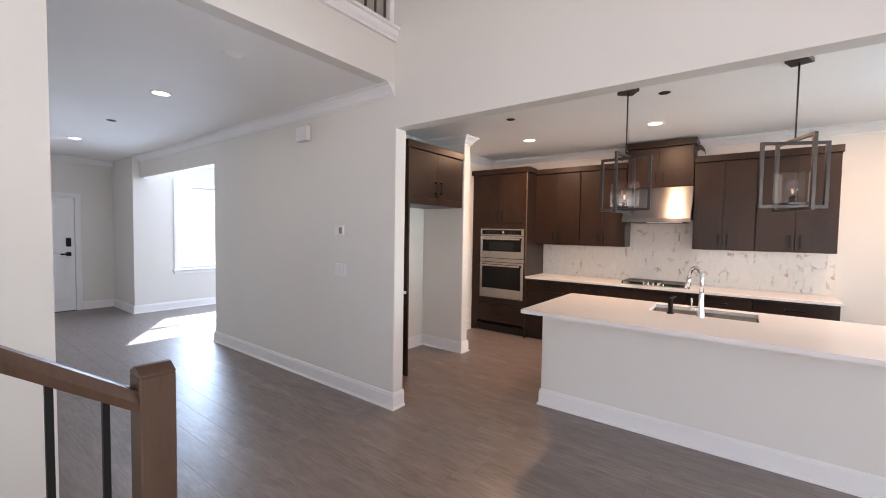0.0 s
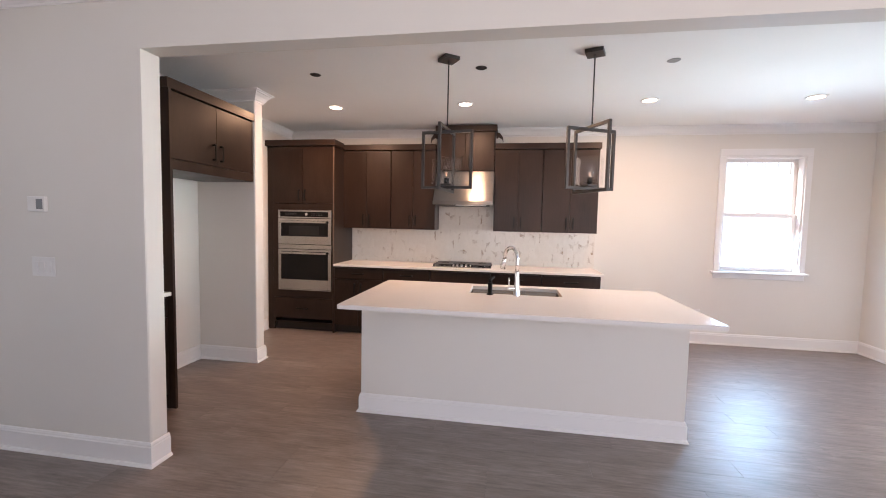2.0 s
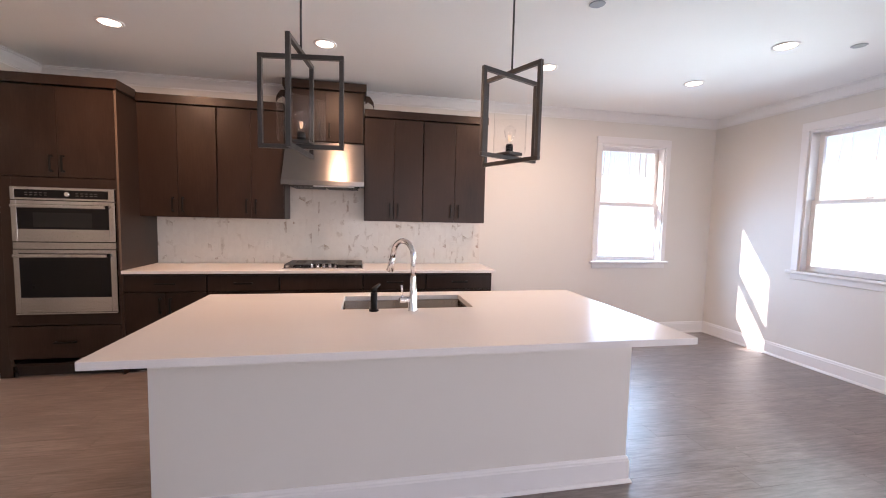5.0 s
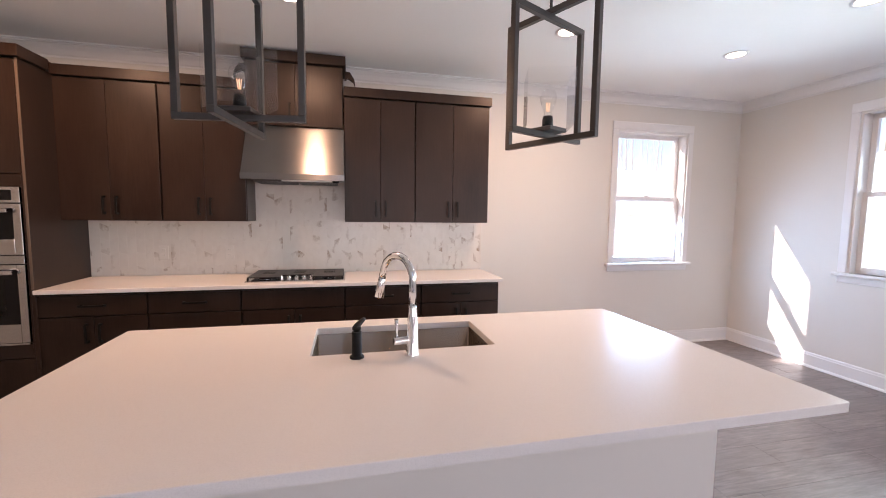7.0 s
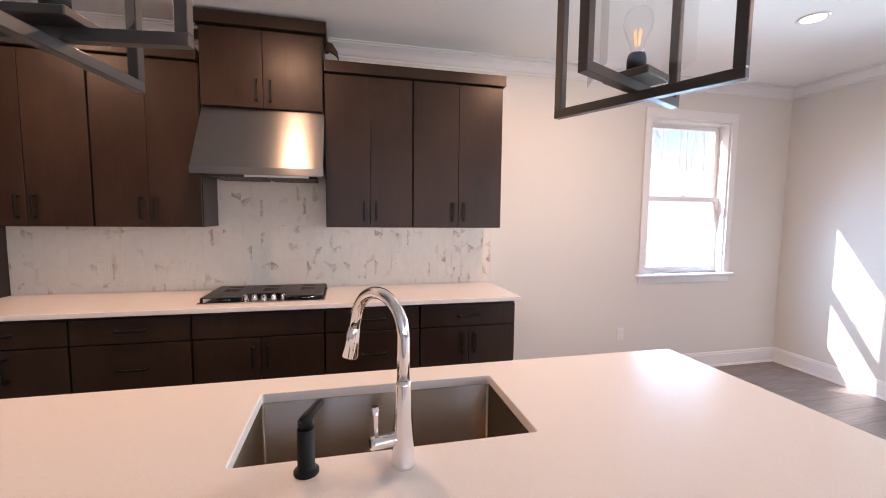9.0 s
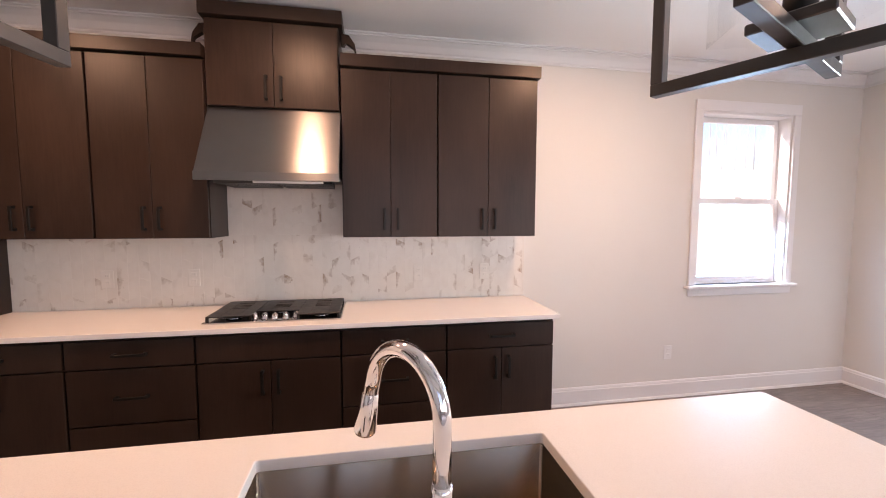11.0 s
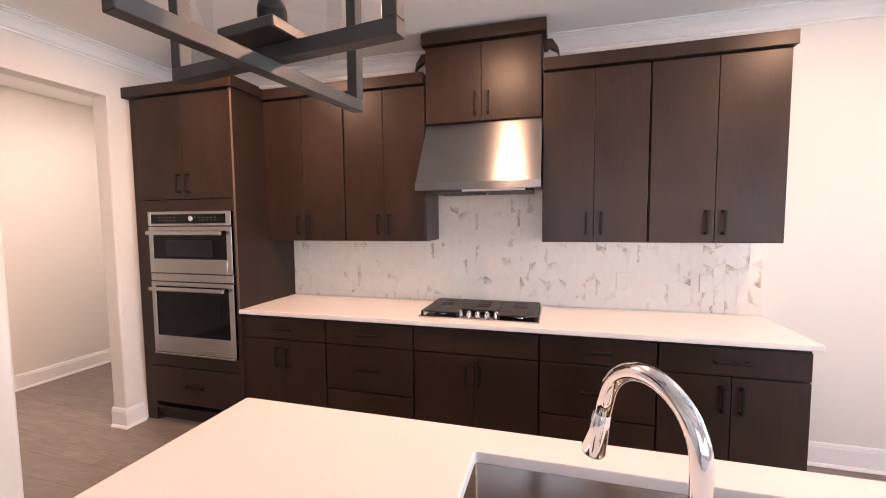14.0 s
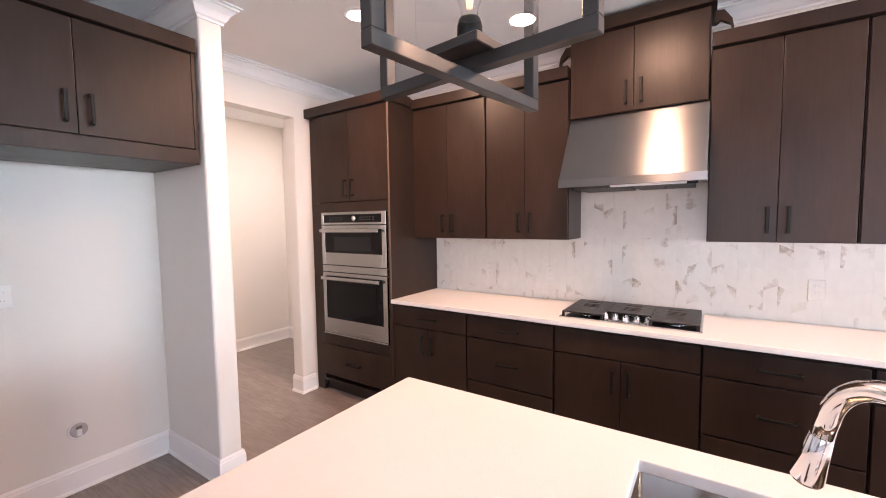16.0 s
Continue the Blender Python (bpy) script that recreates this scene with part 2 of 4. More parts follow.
GREYPL = plain("grey_display", (0.22, 0.23, 0.24), 0.3)
FILAMENT = glowing("amber_filament", (1.0, 0.45, 0.08, 1), 0.4)
LAMPFACE = glowing("warm_lamp_lens", (1.0, 0.76, 0.56, 1), 6.0)
CAB_EDGE = stained_wood("pale_cabinet_edge", (0.10, 0.068, 0.05), (0.17, 0.12, 0.09), 0.4)
OAK = stained_wood("stained_oak", (0.06, 0.035, 0.023), (0.118, 0.072, 0.047), 0.42)
DIRT = earth("pale_sandy_ground", (0.42, 0.36, 0.29), (0.6, 0.54, 0.46), 0.4)
CLAY = earth("red_clay_bank", (0.35, 0.16, 0.1), (0.5, 0.28, 0.2), 0.5)
# bark colour lightened to stand in for haze and glare over backlit trunks
BARK = earth("haze_pale_bark", (0.48, 0.465, 0.45), (0.68, 0.66, 0.63), 3.0)

# ---- mesh helpers ----


def box(bm, x0, x1, y0, y1, z0, z1, bevel=0.0, seg=1):
    vs = [bm.verts.new(p) for p in ((x0, y0, z0), (x1, y0, z0), (x1, y1, z0), (x0, y1, z0), (x0, y0, z1), (x1, y0, z1), (x1, y1, z1), (x0, y1, z1))]
    fs = [bm.faces.new([vs[i] for i in q]) for q in ((0, 3, 2, 1), (4, 5, 6, 7), (0, 1, 5, 4), (1, 2, 6, 5), (2, 3, 7, 6), (3, 0, 4, 7))]
    if bevel:
        edges = list({e for f in fs for e in f.edges})
        bmesh.ops.bevel(bm, geom=edges, offset=bevel, segments=seg, affect="EDGES", profile=0.5)
    return vs


def prism(bm, pts, axis, a, b, bevel=0.0, seg=2, only=None):
    """Extrudes an outline along an axis; the outline's two numbers are the other axes in order."""
    def at(p, q):
        c = list(p)
        c.insert(axis, q)
        return c
    lo = [bm.verts.new(at(p, a)) for p in pts]
    hi = [bm.verts.new(at(p, b)) for p in pts]
    n = len(pts)
    faces = [bm.faces.new(lo), bm.faces.new(hi)] + [bm.faces.new((lo[i], lo[(i + 1) % n], hi[(i + 1) % n], hi[i])) for i in range(n)]
    bmesh.ops.recalc_face_normals(bm, faces=faces)
    if bevel:
        edges = [e for e in {e for f in faces for e in f.edges} if only is None or only(e)]
        bmesh.ops.bevel(bm, geom=edges, offset=bevel, segments=seg, affect="EDGES", profile=0.5)


def tube(bm, pts, radii, sides=16, closed_ends=True):
    rings = []
    pts = [Vector(p) for p in pts]
    if not isinstance(radii, (list, tuple)):
        radii = [radii] * len(pts)
    side = None
    for i, p in enumerate(pts):
        d = (pts[min(i + 1, len(pts) - 1)] - pts[max(i - 1, 0)]).normalized()
        if side is None:
            side = d.orthogonal().normalized()
        side = (side - d * side.dot(d)).normalized()
        other = d.cross(side)
        rings.append([bm.verts.new(p + (side * math.cos(k * math.tau / sides) + other * math.sin(k * math.tau / sides)) * radii[i]) for k in range(sides)])
    for a, b in zip(rings, rings[1:]):
        for k in range(sides):
            f = bm.faces.new((a[k], a[(k + 1) % sides], b[(k + 1) % sides], b[k]))
            f.smooth = True
    if closed_ends:
        bm.faces.new(rings[0][::-1])
        bm.faces.new(rings[-1])


def lathe(bm, profile, centre=(0, 0, 0), sides=24):
    rings = [[bm.verts.new((centre[0] + r * math.cos(k * math.tau / sides), centre[1] + r * math.sin(k * math.tau / sides), centre[2] + z)) for k in range(sides)] for r, z in profile]
    for a, b in zip(rings, rings[1:]):
        for k in range(sides):
            f = bm.faces.new((a[k], a[(k + 1) % sides], b[(k + 1) % sides], b[k]))
            f.smooth = True
    bm.faces.new(rings[0][::-1])
    bm.faces.new(rings[-1])


def mesh_of(name, bm, material):
    bmesh.ops.recalc_face_normals(bm, faces=bm.faces[:])
    me = bpy.data.meshes.new(name)
    bm.to_mesh(me)
    bm.free()
    me.materials.append(material)
    return me


def part(name, bm, material, parent, label=""):
    ob = new(name, mesh_of(name, bm, material))
    ob.parent = parent
    if label:
        tagged(ob, label)
    return ob


def setting(name, bm, material, label, category):
    return tagged(new(name, mesh_of(name, bm, material)), label, category, kind="structure")


def thing(name, at, label, category, group="", turn=0.0):
    ob = new(name)
    ob.matrix_world = pose(*at, 0, 0, turn)
    ob.empty_display_size = 0.1
    return tagged(ob, label, category, group)


def boxpart(name, dims, material, parent, label="", bevel=0.002, seg=1):
    bm = bmesh.new()
    box(bm, *dims, bevel, seg)
    return part(name, bm, material, parent, label)


# ---- large structure ----
BACK, RIGHT, NICHE, FRONT = 6.09, 4.89, -2.53, 2.535


def upright(e):
    a, b = e.verts
    return abs(a.co.z - b.co.z) > 0.5 and abs(a.co.x - b.co.x) < 1e-4 and abs(a.co.y - b.co.y) < 1e-4


def wall(name, boxes, label="warm white painted drywall wall"):
    bm = bmesh.new()
    for b in boxes:
        box(bm, *b)
    return setting(name, bm, WALL, label, "wall")


def holed(axis, a, b, lo, hi, z0, z1, holes):
    """Boxes of a wall along an axis (0: along x, 1: along y) from lo to hi, a to b thick, round holes of (lo, hi, z0, z1)."""
    out, at = [], lo
    def put(l, h, za, zb):
        if h - l > 1e-6 and zb - za > 1e-6:
            out.append((l, h, a, b, za, zb) if axis == 0 else (a, b, l, h, za, zb))
    for l, h, za, zb in sorted(holes):
        put(at, l, z0, z1)
        put(l, h, z0, za)
        put(l, h, zb, z1)
        at = h
    put(at, hi, z0, z1)
    return out


WIN_B = (3.28, 4.17, 0.945, 2.375)
WIN_R = (3.93, 4.95, 0.965, 2.39)
WIN_F = (3.12, 4.25, 0.75, 2.36)
# rear openings, added out of view for the great-room daylight lamps
GREAT = [(-0.05, 1.45, 0.6, 2.4), (2.35, 3.85, 0.6, 2.4)]
wall("wall_back", holed(0, BACK, BACK + 0.15, NICHE, RIGHT + 0.15, -0.1, 2.9, [WIN_B]), "warm white painted kitchen wall with a window")
# the first two holes are added, out of view, for daylight lamps
wall("wall_right", holed(1, RIGHT, RIGHT + 0.15, -4.15, BACK, -0.1, TOP, [(-2.8, -1.2, 0.6, 2.4), (-0.2, 1.4, 0.6, 2.4), WIN_R]), "warm white painted wall with a window")
bm = bmesh.new()
prism(bm, [(-4.76, -0.1), (-1.41, -0.1), (-1.41, 2.415), (RIGHT, 2.415), (RIGHT, TOP), (-1.43, TOP), (-1.43, 2.9), (-7.65, 2.9), (-7.65, 2.41), (-4.76, 2.41)], 1, FRONT, FRONT + 0.125, 0.014, 3,
      lambda e: upright(e) and max(v.co.z for v in e.verts) < 2.6)
setting("wall_header", bm, WALL, "warm white drywall wall and dropped header with rounded corners", "wall")
bm = bmesh.new()
prism(bm, [(FRONT + 0.125, -0.1), (4.39, -0.1), (4.39, 2.42), (5.33, 2.42), (5.33, -0.1), (BACK, -0.1), (BACK, 2.9), (FRONT + 0.125, 2.9)], 0, NICHE - 0.13, NICHE, 0.014, 3, lambda e: upright(e) and max(v.co.z for v in e.verts) < 2.6)
setting("wall_left", bm, WALL, "warm white drywall wall with a cased-free opening to a hallway", "wall")
bm = bmesh.new()
prism(bm, [(NICHE, 4.26), (-1.88, 4.26), (-1.88, 4.39), (NICHE, 4.39)], 2, -0.1, 2.9, 0.014, 3, lambda e: upright(e) and e.verts[0].co.x > -2)
setting("wall_stub", bm, WALL, "short warm white wall end beside the fridge niche", "wall")
wall("wall_hallway_side", [(-4.35, -4.2, 2.66, 6.53, -0.1, 2.9)])
wall("wall_hallway_end", [(-4.2, NICHE, 6.38, 6.53, -0.1, 2.9)])
wall("wall_hallway_return", [(NICHE - 0.13, NICHE, BACK, 6.38, -0.1, 2.9)])
wall("wall_stair", [(-1.58, -1.43, -4.0, 0.414, -0.1, TOP)])
wall("wall_hall_south", [(-8.95, -1.58, 0.264, 0.414, -0.1, TOP)])
wall("wall_entry", holed(1, -8.95, -8.8, 0.414, 2.43, -0.1, 2.9, [(0.95, 1.87, -0.1, 2.05)]))
wall("wall_entry_return", [(-8.95, -7.65, 2.43, FRONT + 0.125, -0.1, 2.9)])
wall("wall_dining_front", holed(1, -7.8, -7.65, FRONT + 0.125, 6.53, -0.1, 2.9, [WIN_F]))
# opening added out of view for the dining room's north lamp
wall("wall_dining_north", holed(0, 6.38, 6.53, -7.65, -4.35, -0.1, 2.9, [(-6.75, -5.25, 0.85, 2.35)]))
wall("wall_rear", holed(0, -4.15, -4.0, -1.58, RIGHT, -0.1, TOP, [(l, h, 0.6, 4.7) for l, h, *_ in GREAT]))
wall("wall_loft", [(-5.15, -5.0, 0.414, FRONT + 0.125, 2.9, TOP), (-5.0, -1.43, FRONT, FRONT + 0.125, 2.9, TOP)])

for name, dims in (("ceiling_kitchen", (NICHE - 0.13, RIGHT, FRONT + 0.125, BACK, CEIL, CEIL + 0.15)),
                   ("ceiling_hallway", (-7.65, NICHE - 0.13, FRONT + 0.125, 6.38, CEIL, CEIL + 0.15)),
                   ("ceiling_great_room", (-5.15, RIGHT + 0.15, -4.15, FRONT + 0.125, TOP, TOP + 0.15)),
                   ("ceiling_hall", (-8.8, -1.55, 0.414, FRONT, HALL_CEIL, HALL_CEIL + 0.1))):
    bm = bmesh.new()
    box(bm, *dims)
    setting(name, bm, CEILP, "flat white painted ceiling", "ceiling")

bm = bmesh.new()
box(bm, -8.95, RIGHT + 0.15, -4.15, 6.53, -0.16, -0.004)
floor = setting("floor", bm, SEAM, "grey-brown wood-look plank floor with satin sheen", "floor")


def moulding(name, runs, profile, material, label, category):
    """Runs of (x0, y0, x1, y1, nx, ny, z, m0, m1): a line on a wall, the way out of it, and how each end is mitred (1 outer corner,
    -1 inner corner, 0 square). The profile is (out, up) pairs."""
    bm = bmesh.new()
    for x0, y0, x1, y1, nx, ny, z, m0, m1 in runs:
        d = Vector((x1 - x0, y1 - y0)).normalized()
        a = [bm.verts.new((x0 + nx * o - d.x * o * m0, y0 + ny * o - d.y * o * m0, z + u)) for o, u in profile]
        b = [bm.verts.new((x1 + nx * o + d.x * o * m1, y1 + ny * o + d.y * o * m1, z + u)) for o, u in profile]
        n = len(profile)
        for i in range(n):
            bm.faces.new((a[i], a[(i + 1) % n], b[(i + 1) % n], b[i]))
        bm.faces.new(a)
        bm.faces.new(b)
    return setting(name, bm, material, label, category)


BASE_P = [(0, 0), (0.028, 0), (0.028, 0.006), (0.022, 0.017), (0.015, 0.02), (0.015, 0.118), (0.011, 0.124), (0.011, 0.132), (0.006, 0.143), (0, 0.145)]
CROWN_P = [(0, 0), (0, -0.105), (0.008, -0.105), (0.008, -0.092), (0.018, -0.084), (0.036, -0.05), (0.06, -0.024), (0.07, -0.02), (0.07, -0.010), (0.084, -0.008), (0.084, 0)]
BB = ("white painted baseboard with shoe moulding", "baseboard")
CR = ("white painted crown moulding under the ceiling", "crown moulding")
HB = FRONT + 0.125
moulding("baseboard_back", [(1.745, BACK, RIGHT, BACK, 0, -1, 0, 0, -1), (RIGHT, BACK, RIGHT, -4, -1, 0, 0, -1, 0)], BASE_P, TRIM, *BB)
moulding("baseboard_header", [(-4.76, FRONT, -1.41, FRONT, 0, -1, 0, 1, 1), (-1.41, FRONT, -1.41, HB, 1, 0, 0, 1, 0), (-4.76, FRONT, -4.76, HB, -1, 0, 0, 1, 0)], BASE_P, TRIM, *BB)
moulding("baseboard_niche", [(NICHE, 3.245, NICHE, 4.26, 1, 0, 0, 0, -1), (NICHE, 4.26, -1.88, 4.26, 0, -1, 0, -1, 1), (-1.88, 4.26, -1.88, 4.39, 1, 0, 0, 1, 1), (-1.88, 4.39, NICHE - 0.13, 4.39, 0, 1, 0, 1, 0),
         (NICHE - 0.13, 5.33, NICHE, 5.33, 0, -1, 0, 0, 1), (NICHE, 5.33, NICHE, 5.46, 1, 0, 0, 1, 0)], BASE_P, TRIM, *BB)
moulding("baseboard_hallway", [(-4.2, 2.66, -4.2, 6.38, 1, 0, 0, 0, -1), (-4.2, 6.38, NICHE - 0.13, 6.38, 0, -1, 0, -1, -1), (NICHE - 0.13, 6.38, NICHE - 0.13, 5.33, -1, 0, 0, -1, 0)], BASE_P, TRIM, *BB)
moulding("baseboard_entry", [(-8.8, 1.96, -8.8, 2.43, 1, 0, 0, 0, -1), (-8.8, 2.43, -7.65, 2.43, 0, -1, 0, -1, 1), (-7.65, 2.43, -7.65, 6.38, 1, 0, 0, 1, 0), (-8.8, 0.414, -1.43, 0.414, 0, 1, 0, 0, 1), (-1.43, 0.414, -1.43, 0.36, 1, 0, 0, 1, 0)], BASE_P, TRIM, *BB)
moulding("crown_trim_kitchen", [(NICHE, BACK, RIGHT, BACK, 0, -1, CEIL, -1, -1), (RIGHT, BACK, RIGHT, HB, -1, 0, CEIL, -1, -1), (NICHE, 4.39, NICHE, BACK, 1, 0, CEIL, -1, -1),
         (NICHE, 4.39, -1.88, 4.39, 0, 1, CEIL, -1, 1), (-1.88, 4.26, -1.88, 4.39, 1, 0, CEIL, 1, 1), (NICHE, 4.26, -1.88, 4.26, 0, -1, CEIL, -1, 1), (NICHE, HB, NICHE, 4.26, 1, 0, CEIL, -1, -1), (RIGHT, HB, NICHE, HB, 0, 1, CEIL, -1, -1)],
         CROWN_P, TRIM, *CR)
moulding("crown_trim_hall", [(-8.8, FRONT, -1.43, FRONT, 0, -1, HALL_CEIL, 0, 0), (-8.8, 0.414, -8.8, FRONT, 1, 0, HALL_CEIL, 0, 0)], CROWN_P, TRIM, *CR)

# second-floor edge, open to the great room
bm = bmesh.new()
box(bm, -1.55, -1.43, 0.414, FRONT, HALL_CEIL + 0.1, 3.12)
box(bm, -1.55, -1.43, 0.414, FRONT, HALL_CEIL, HALL_CEIL + 0.1)
setting("wall_loft_edge", bm, WALL, "warm white drywall edge of the upper floor", "wall")
bm = bmesh.new()
prism(bm, [(-1.60, 3.12), (-1.405, 3.12), (-1.405, 3.14), (-1.39, 3.16), (-1.39, 3.205), (-1.37, 3.21), (-1.37, 3.232), (-1.60, 3.232)], 1, 0.414, FRONT)
setting("trim_loft_ledge", bm, TRIM, "white painted moulded ledge under the loft railing", "trim")
bm = bmesh.new()
box(bm, -5.0, -1.6, 0.414, FRONT, HALL_CEIL + 0.1, 3.17)
setting("floor_loft", bm, PLANK, "upper floor behind the loft railing", "floor")

# ---- windows ----


def window(name, axis, plane, hole, out, label):
    """A double-hung window in a wall: along axis 0 (x) or 1 (y); plane is the room face and out the way outside (1 or -1)."""
    lo, hi, z0, z1 = hole
    root = tagged(new(name), label, "window", kind="structure")

    def bits(part_name, items, material, note="", bevel=0.003):
        bm = bmesh.new()
        for l, h, d0, d1, za, zb in items:
            p, q = sorted((plane + out * d0, plane + out * d1))
            box(bm, *((l, h, p, q) if axis == 0 else (p, q, l, h)), za, zb, bevel)
        return part(part_name, bm, material, root, note)

    w = 0.066
    bits("casing", [(lo - w, lo, -0.018, 0, z0, z1), (hi, hi + w, -0.018, 0, z0, z1), (lo - w, hi + w, -0.02, 0, z1, z1 + 0.085)], TRIM, "white painted window casing")
    bits("sill", [(lo - w - 0.03, hi + w + 0.03, -0.055, 0.07, z0 - 0.028, z0)], TRIM, "white painted window sill", 0.006)
    bits("apron", [(lo - w, hi + w, -0.016, 0, z0 - 0.09, z0 - 0.028)], TRIM)
    j = 0.018
    bits("jamb", [(lo, lo + j, 0, 0.15, z0, z1), (hi - j, hi, 0, 0.15, z0, z1), (lo + j, hi - j, 0, 0.15, z1 - j, z1), (lo + j, hi - j, 0.07, 0.15, z0, z0 + j)], TRIM, "", 0)
    l, h, b, t = lo + j, hi - j, z0 + j, z1 - j
    mid, s = (b + t) / 2 - 0.012, 0.042
    for nm, d, za, zb in (("upper_sash", 0.108, mid - 0.02, t), ("lower_sash", 0.07, b, mid + 0.025)):
        sash = bits(nm, [(l, l + s, d, d + 0.035, za, zb), (h - s, h, d, d + 0.035, za, zb), (l + s, h - s, d, d + 0.035, za, za + s), (l + s, h - s, d, d + 0.035, zb - s, zb)], TRIM, "white vinyl window sash")
        bm = bmesh.new()
        p, q = sorted((plane + out * (d + 0.015), plane + out * (d + 0.02)))
        box(bm, *((l + s, h - s, p, q) if axis == 0 else (p, q, l + s, h - s)), za + s, zb - s)
        pane = part("pane", bm, PANE, sash, "clear window glass")
        pane.visible_shadow = False
    bits("latch", [((l + h) / 2 - 0.03, (l + h) / 2 + 0.03, 0.055, 0.07, mid + 0.026, mid + 0.04)], PLASTIC)
    return root


window("window_back", 0, BACK, WIN_B, 1, "white double-hung window with a sill in the kitchen wall")
window("window_right", 1, RIGHT, WIN_R, 1, "white double-hung window with a deep sill, sunlit yard behind")
window("window_dining", 1, -7.65, WIN_F, -1, "white double-hung window in the front room")

# ---- kitchen cabinets ----
FACE = 0.019


def pull(parent, cx, y, cz, length, vertical):
    """A square black bar pull on a face that looks along -y."""
    bm = bmesh.new()
    s, h, d = 0.0076, length / 2, 0.034
    if vertical:
        box(bm, cx - s, cx + s, y - d, y - d + 0.009, cz - h, cz + h, 0.002)
        for k in (-1, 1):
            box(bm, cx - s, cx + s, y - d + 0.009, y, cz + k * (h - 0.006) - s, cz + k * (h - 0.006) + s)
    else:
        box(bm, cx - h, cx + h, y - d, y - d + 0.009, cz - s, cz + s, 0.002)
        for k in (-1, 1):
            box(bm, cx + k * (h - 0.006) - s, cx + k * (h - 0.006) + s, y - d + 0.009, y, cz - s, cz + s)
    return part("handle", bm, BLACK, parent, "square matt black bar pull")


def front(parent, name, x0, x1, z0, z1, y, handle=None):
    """A flat slab door or drawer front whose face stands at y; handle: (x, z, length, vertical)."""
    g = 0.0016
    bm = bmesh.new()
    box(bm, x0 + g, x1 - g, y, y + FACE, z0 + g, z1 - g, 0.0022, 2)
    ob = part(name, bm, CAB, parent)
    if handle:
        pull(ob, handle[0], y, handle[1], handle[2], handle[3])
    return ob


def carcass(parent, w, depth, z0, z1, y0):
    return boxpart("body", (0.0012, w - 0.0012, y0, y0 + depth, z0, z1), CAB, parent, bevel=0.001)


def pair(cab, w, z0, z1, y, top):
    """Two doors with pulls at their meeting edge, high up (top) or low down."""
    hz = z1 - 0.115 if top else z0 + 0.115
    front(cab, "door", 0.0045, w / 2, z0, z1, y, (w / 2 - 0.042, hz, 0.135, True))
    front(cab, "door", w / 2, w - 0.0045, z0, z1, y, (w / 2 + 0.042, hz, 0.135, True))


BASE_X = [-1.59, -0.923, -0.308, 0.45, 1.06, 1.742]
BASE_KIND = ["door", "drawers", "range", "drawers", "door"]
BASE_NOTE = {"door": "dark-stained base cabinet with one drawer over two doors", "drawers": "dark-stained base cabinet with three stacked drawers", "range": "dark-stained base cabinet with two doors under the cooktop"}
for x0, x1, kind in zip(BASE_X, BASE_X[1:], BASE_KIND):
    w = x1 - x0
    cab = thing("base_cabinet", (x0, 5.475, 0), BASE_NOTE[kind], "cabinet", "base cabinets along the back wall")
    carcass(cab, w, 0.59, 0.105, 0.884, FACE + 0.002)
    boxpart("toe_kick", (0, w, 0.075, 0.09, 0, 0.105), CABIN, cab, bevel=0)
    if kind == "range":
        front(cab, "false_front", 0.0045, w - 0.0045, 0.722, 0.868, 0)
        pair(cab, w, 0.115, 0.716, 0, True)
    else:
        front(cab, "drawer_front", 0.0045, w - 0.0045, 0.722, 0.868, 0, (w / 2, 0.795, 0.155, False))
        if kind == "drawers":
            front(cab, "drawer_front", 0.0045, w - 0.0045, 0.419, 0.716, 0, (w / 2, 0.568, 0.155, False))
            front(cab, "drawer_front", 0.0045, w - 0.0045, 0.115, 0.413, 0, (w / 2, 0.264, 0.155, False))
        else:
            pair(cab, w, 0.115, 0.716, 0, True)

UP_X = [(-1.595, -0.918), (-0.918, -0.313), (0.45, 1.054), (1.054, 1.732)]
for x0, x1 in UP_X:
    cab = thing("wall_cabinet", (x0, 5.768, 0), "dark-stained upper cabinet with two flat doors", "cabinet", "upper cabinets along the back wall")
    w = x1 - x0
    carcass(cab, w, BACK - 5.768 - FACE - 0.004, 1.381, 2.42, FACE + 0.002)
    pair(cab, w, 1.383, 2.413, 0, False)
cab = thing("hood_cabinet", (-0.303, 5.752, 0), "dark-stained short cabinet above the range hood", "cabinet")
w = 0.748
carcass(cab, w, BACK - 5.752 - FACE - 0.004, 2.151, 2.648, FACE + 0.002)
hz = 2.153 + 0.11
front(cab, "door", 0.004, w / 2, 2.153, 2.64, 0, (w / 2 - 0.042, hz, 0.135, True))
front(cab, "door", w / 2, w - 0.004, 2.153, 2.64, 0, (w / 2 + 0.042, hz, 0.135, True))
bm = bmesh.new()
box(bm, -0.016, w + 0.024, -0.03, 0.31, 2.648, 2.724, 0.002)
part("crown_board", bm, CAB, cab, "dark-stained flat crown board")
# dark curved pieces stand in for the shade on the crown moulding's ends
for k, xx in ((-1, -0.012), (1, w + 0.012)):
    bm = bmesh.new()
    pts = [(0, 2.58), (0.012, 2.58), (0.03, 2.595), (0.075, 2.565), (0.085, 2.53), (0.09, 2.54), (0.082, 2.59), (0.045, 2.645), (0, 2.648)]
    prism(bm, [(xx + k * p, z) for p, z in pts], 1, 0.10, 0.135)
    part("crown_return", bm, CAB, cab, "shadowed crown moulding end, shaped as a dark curved piece")

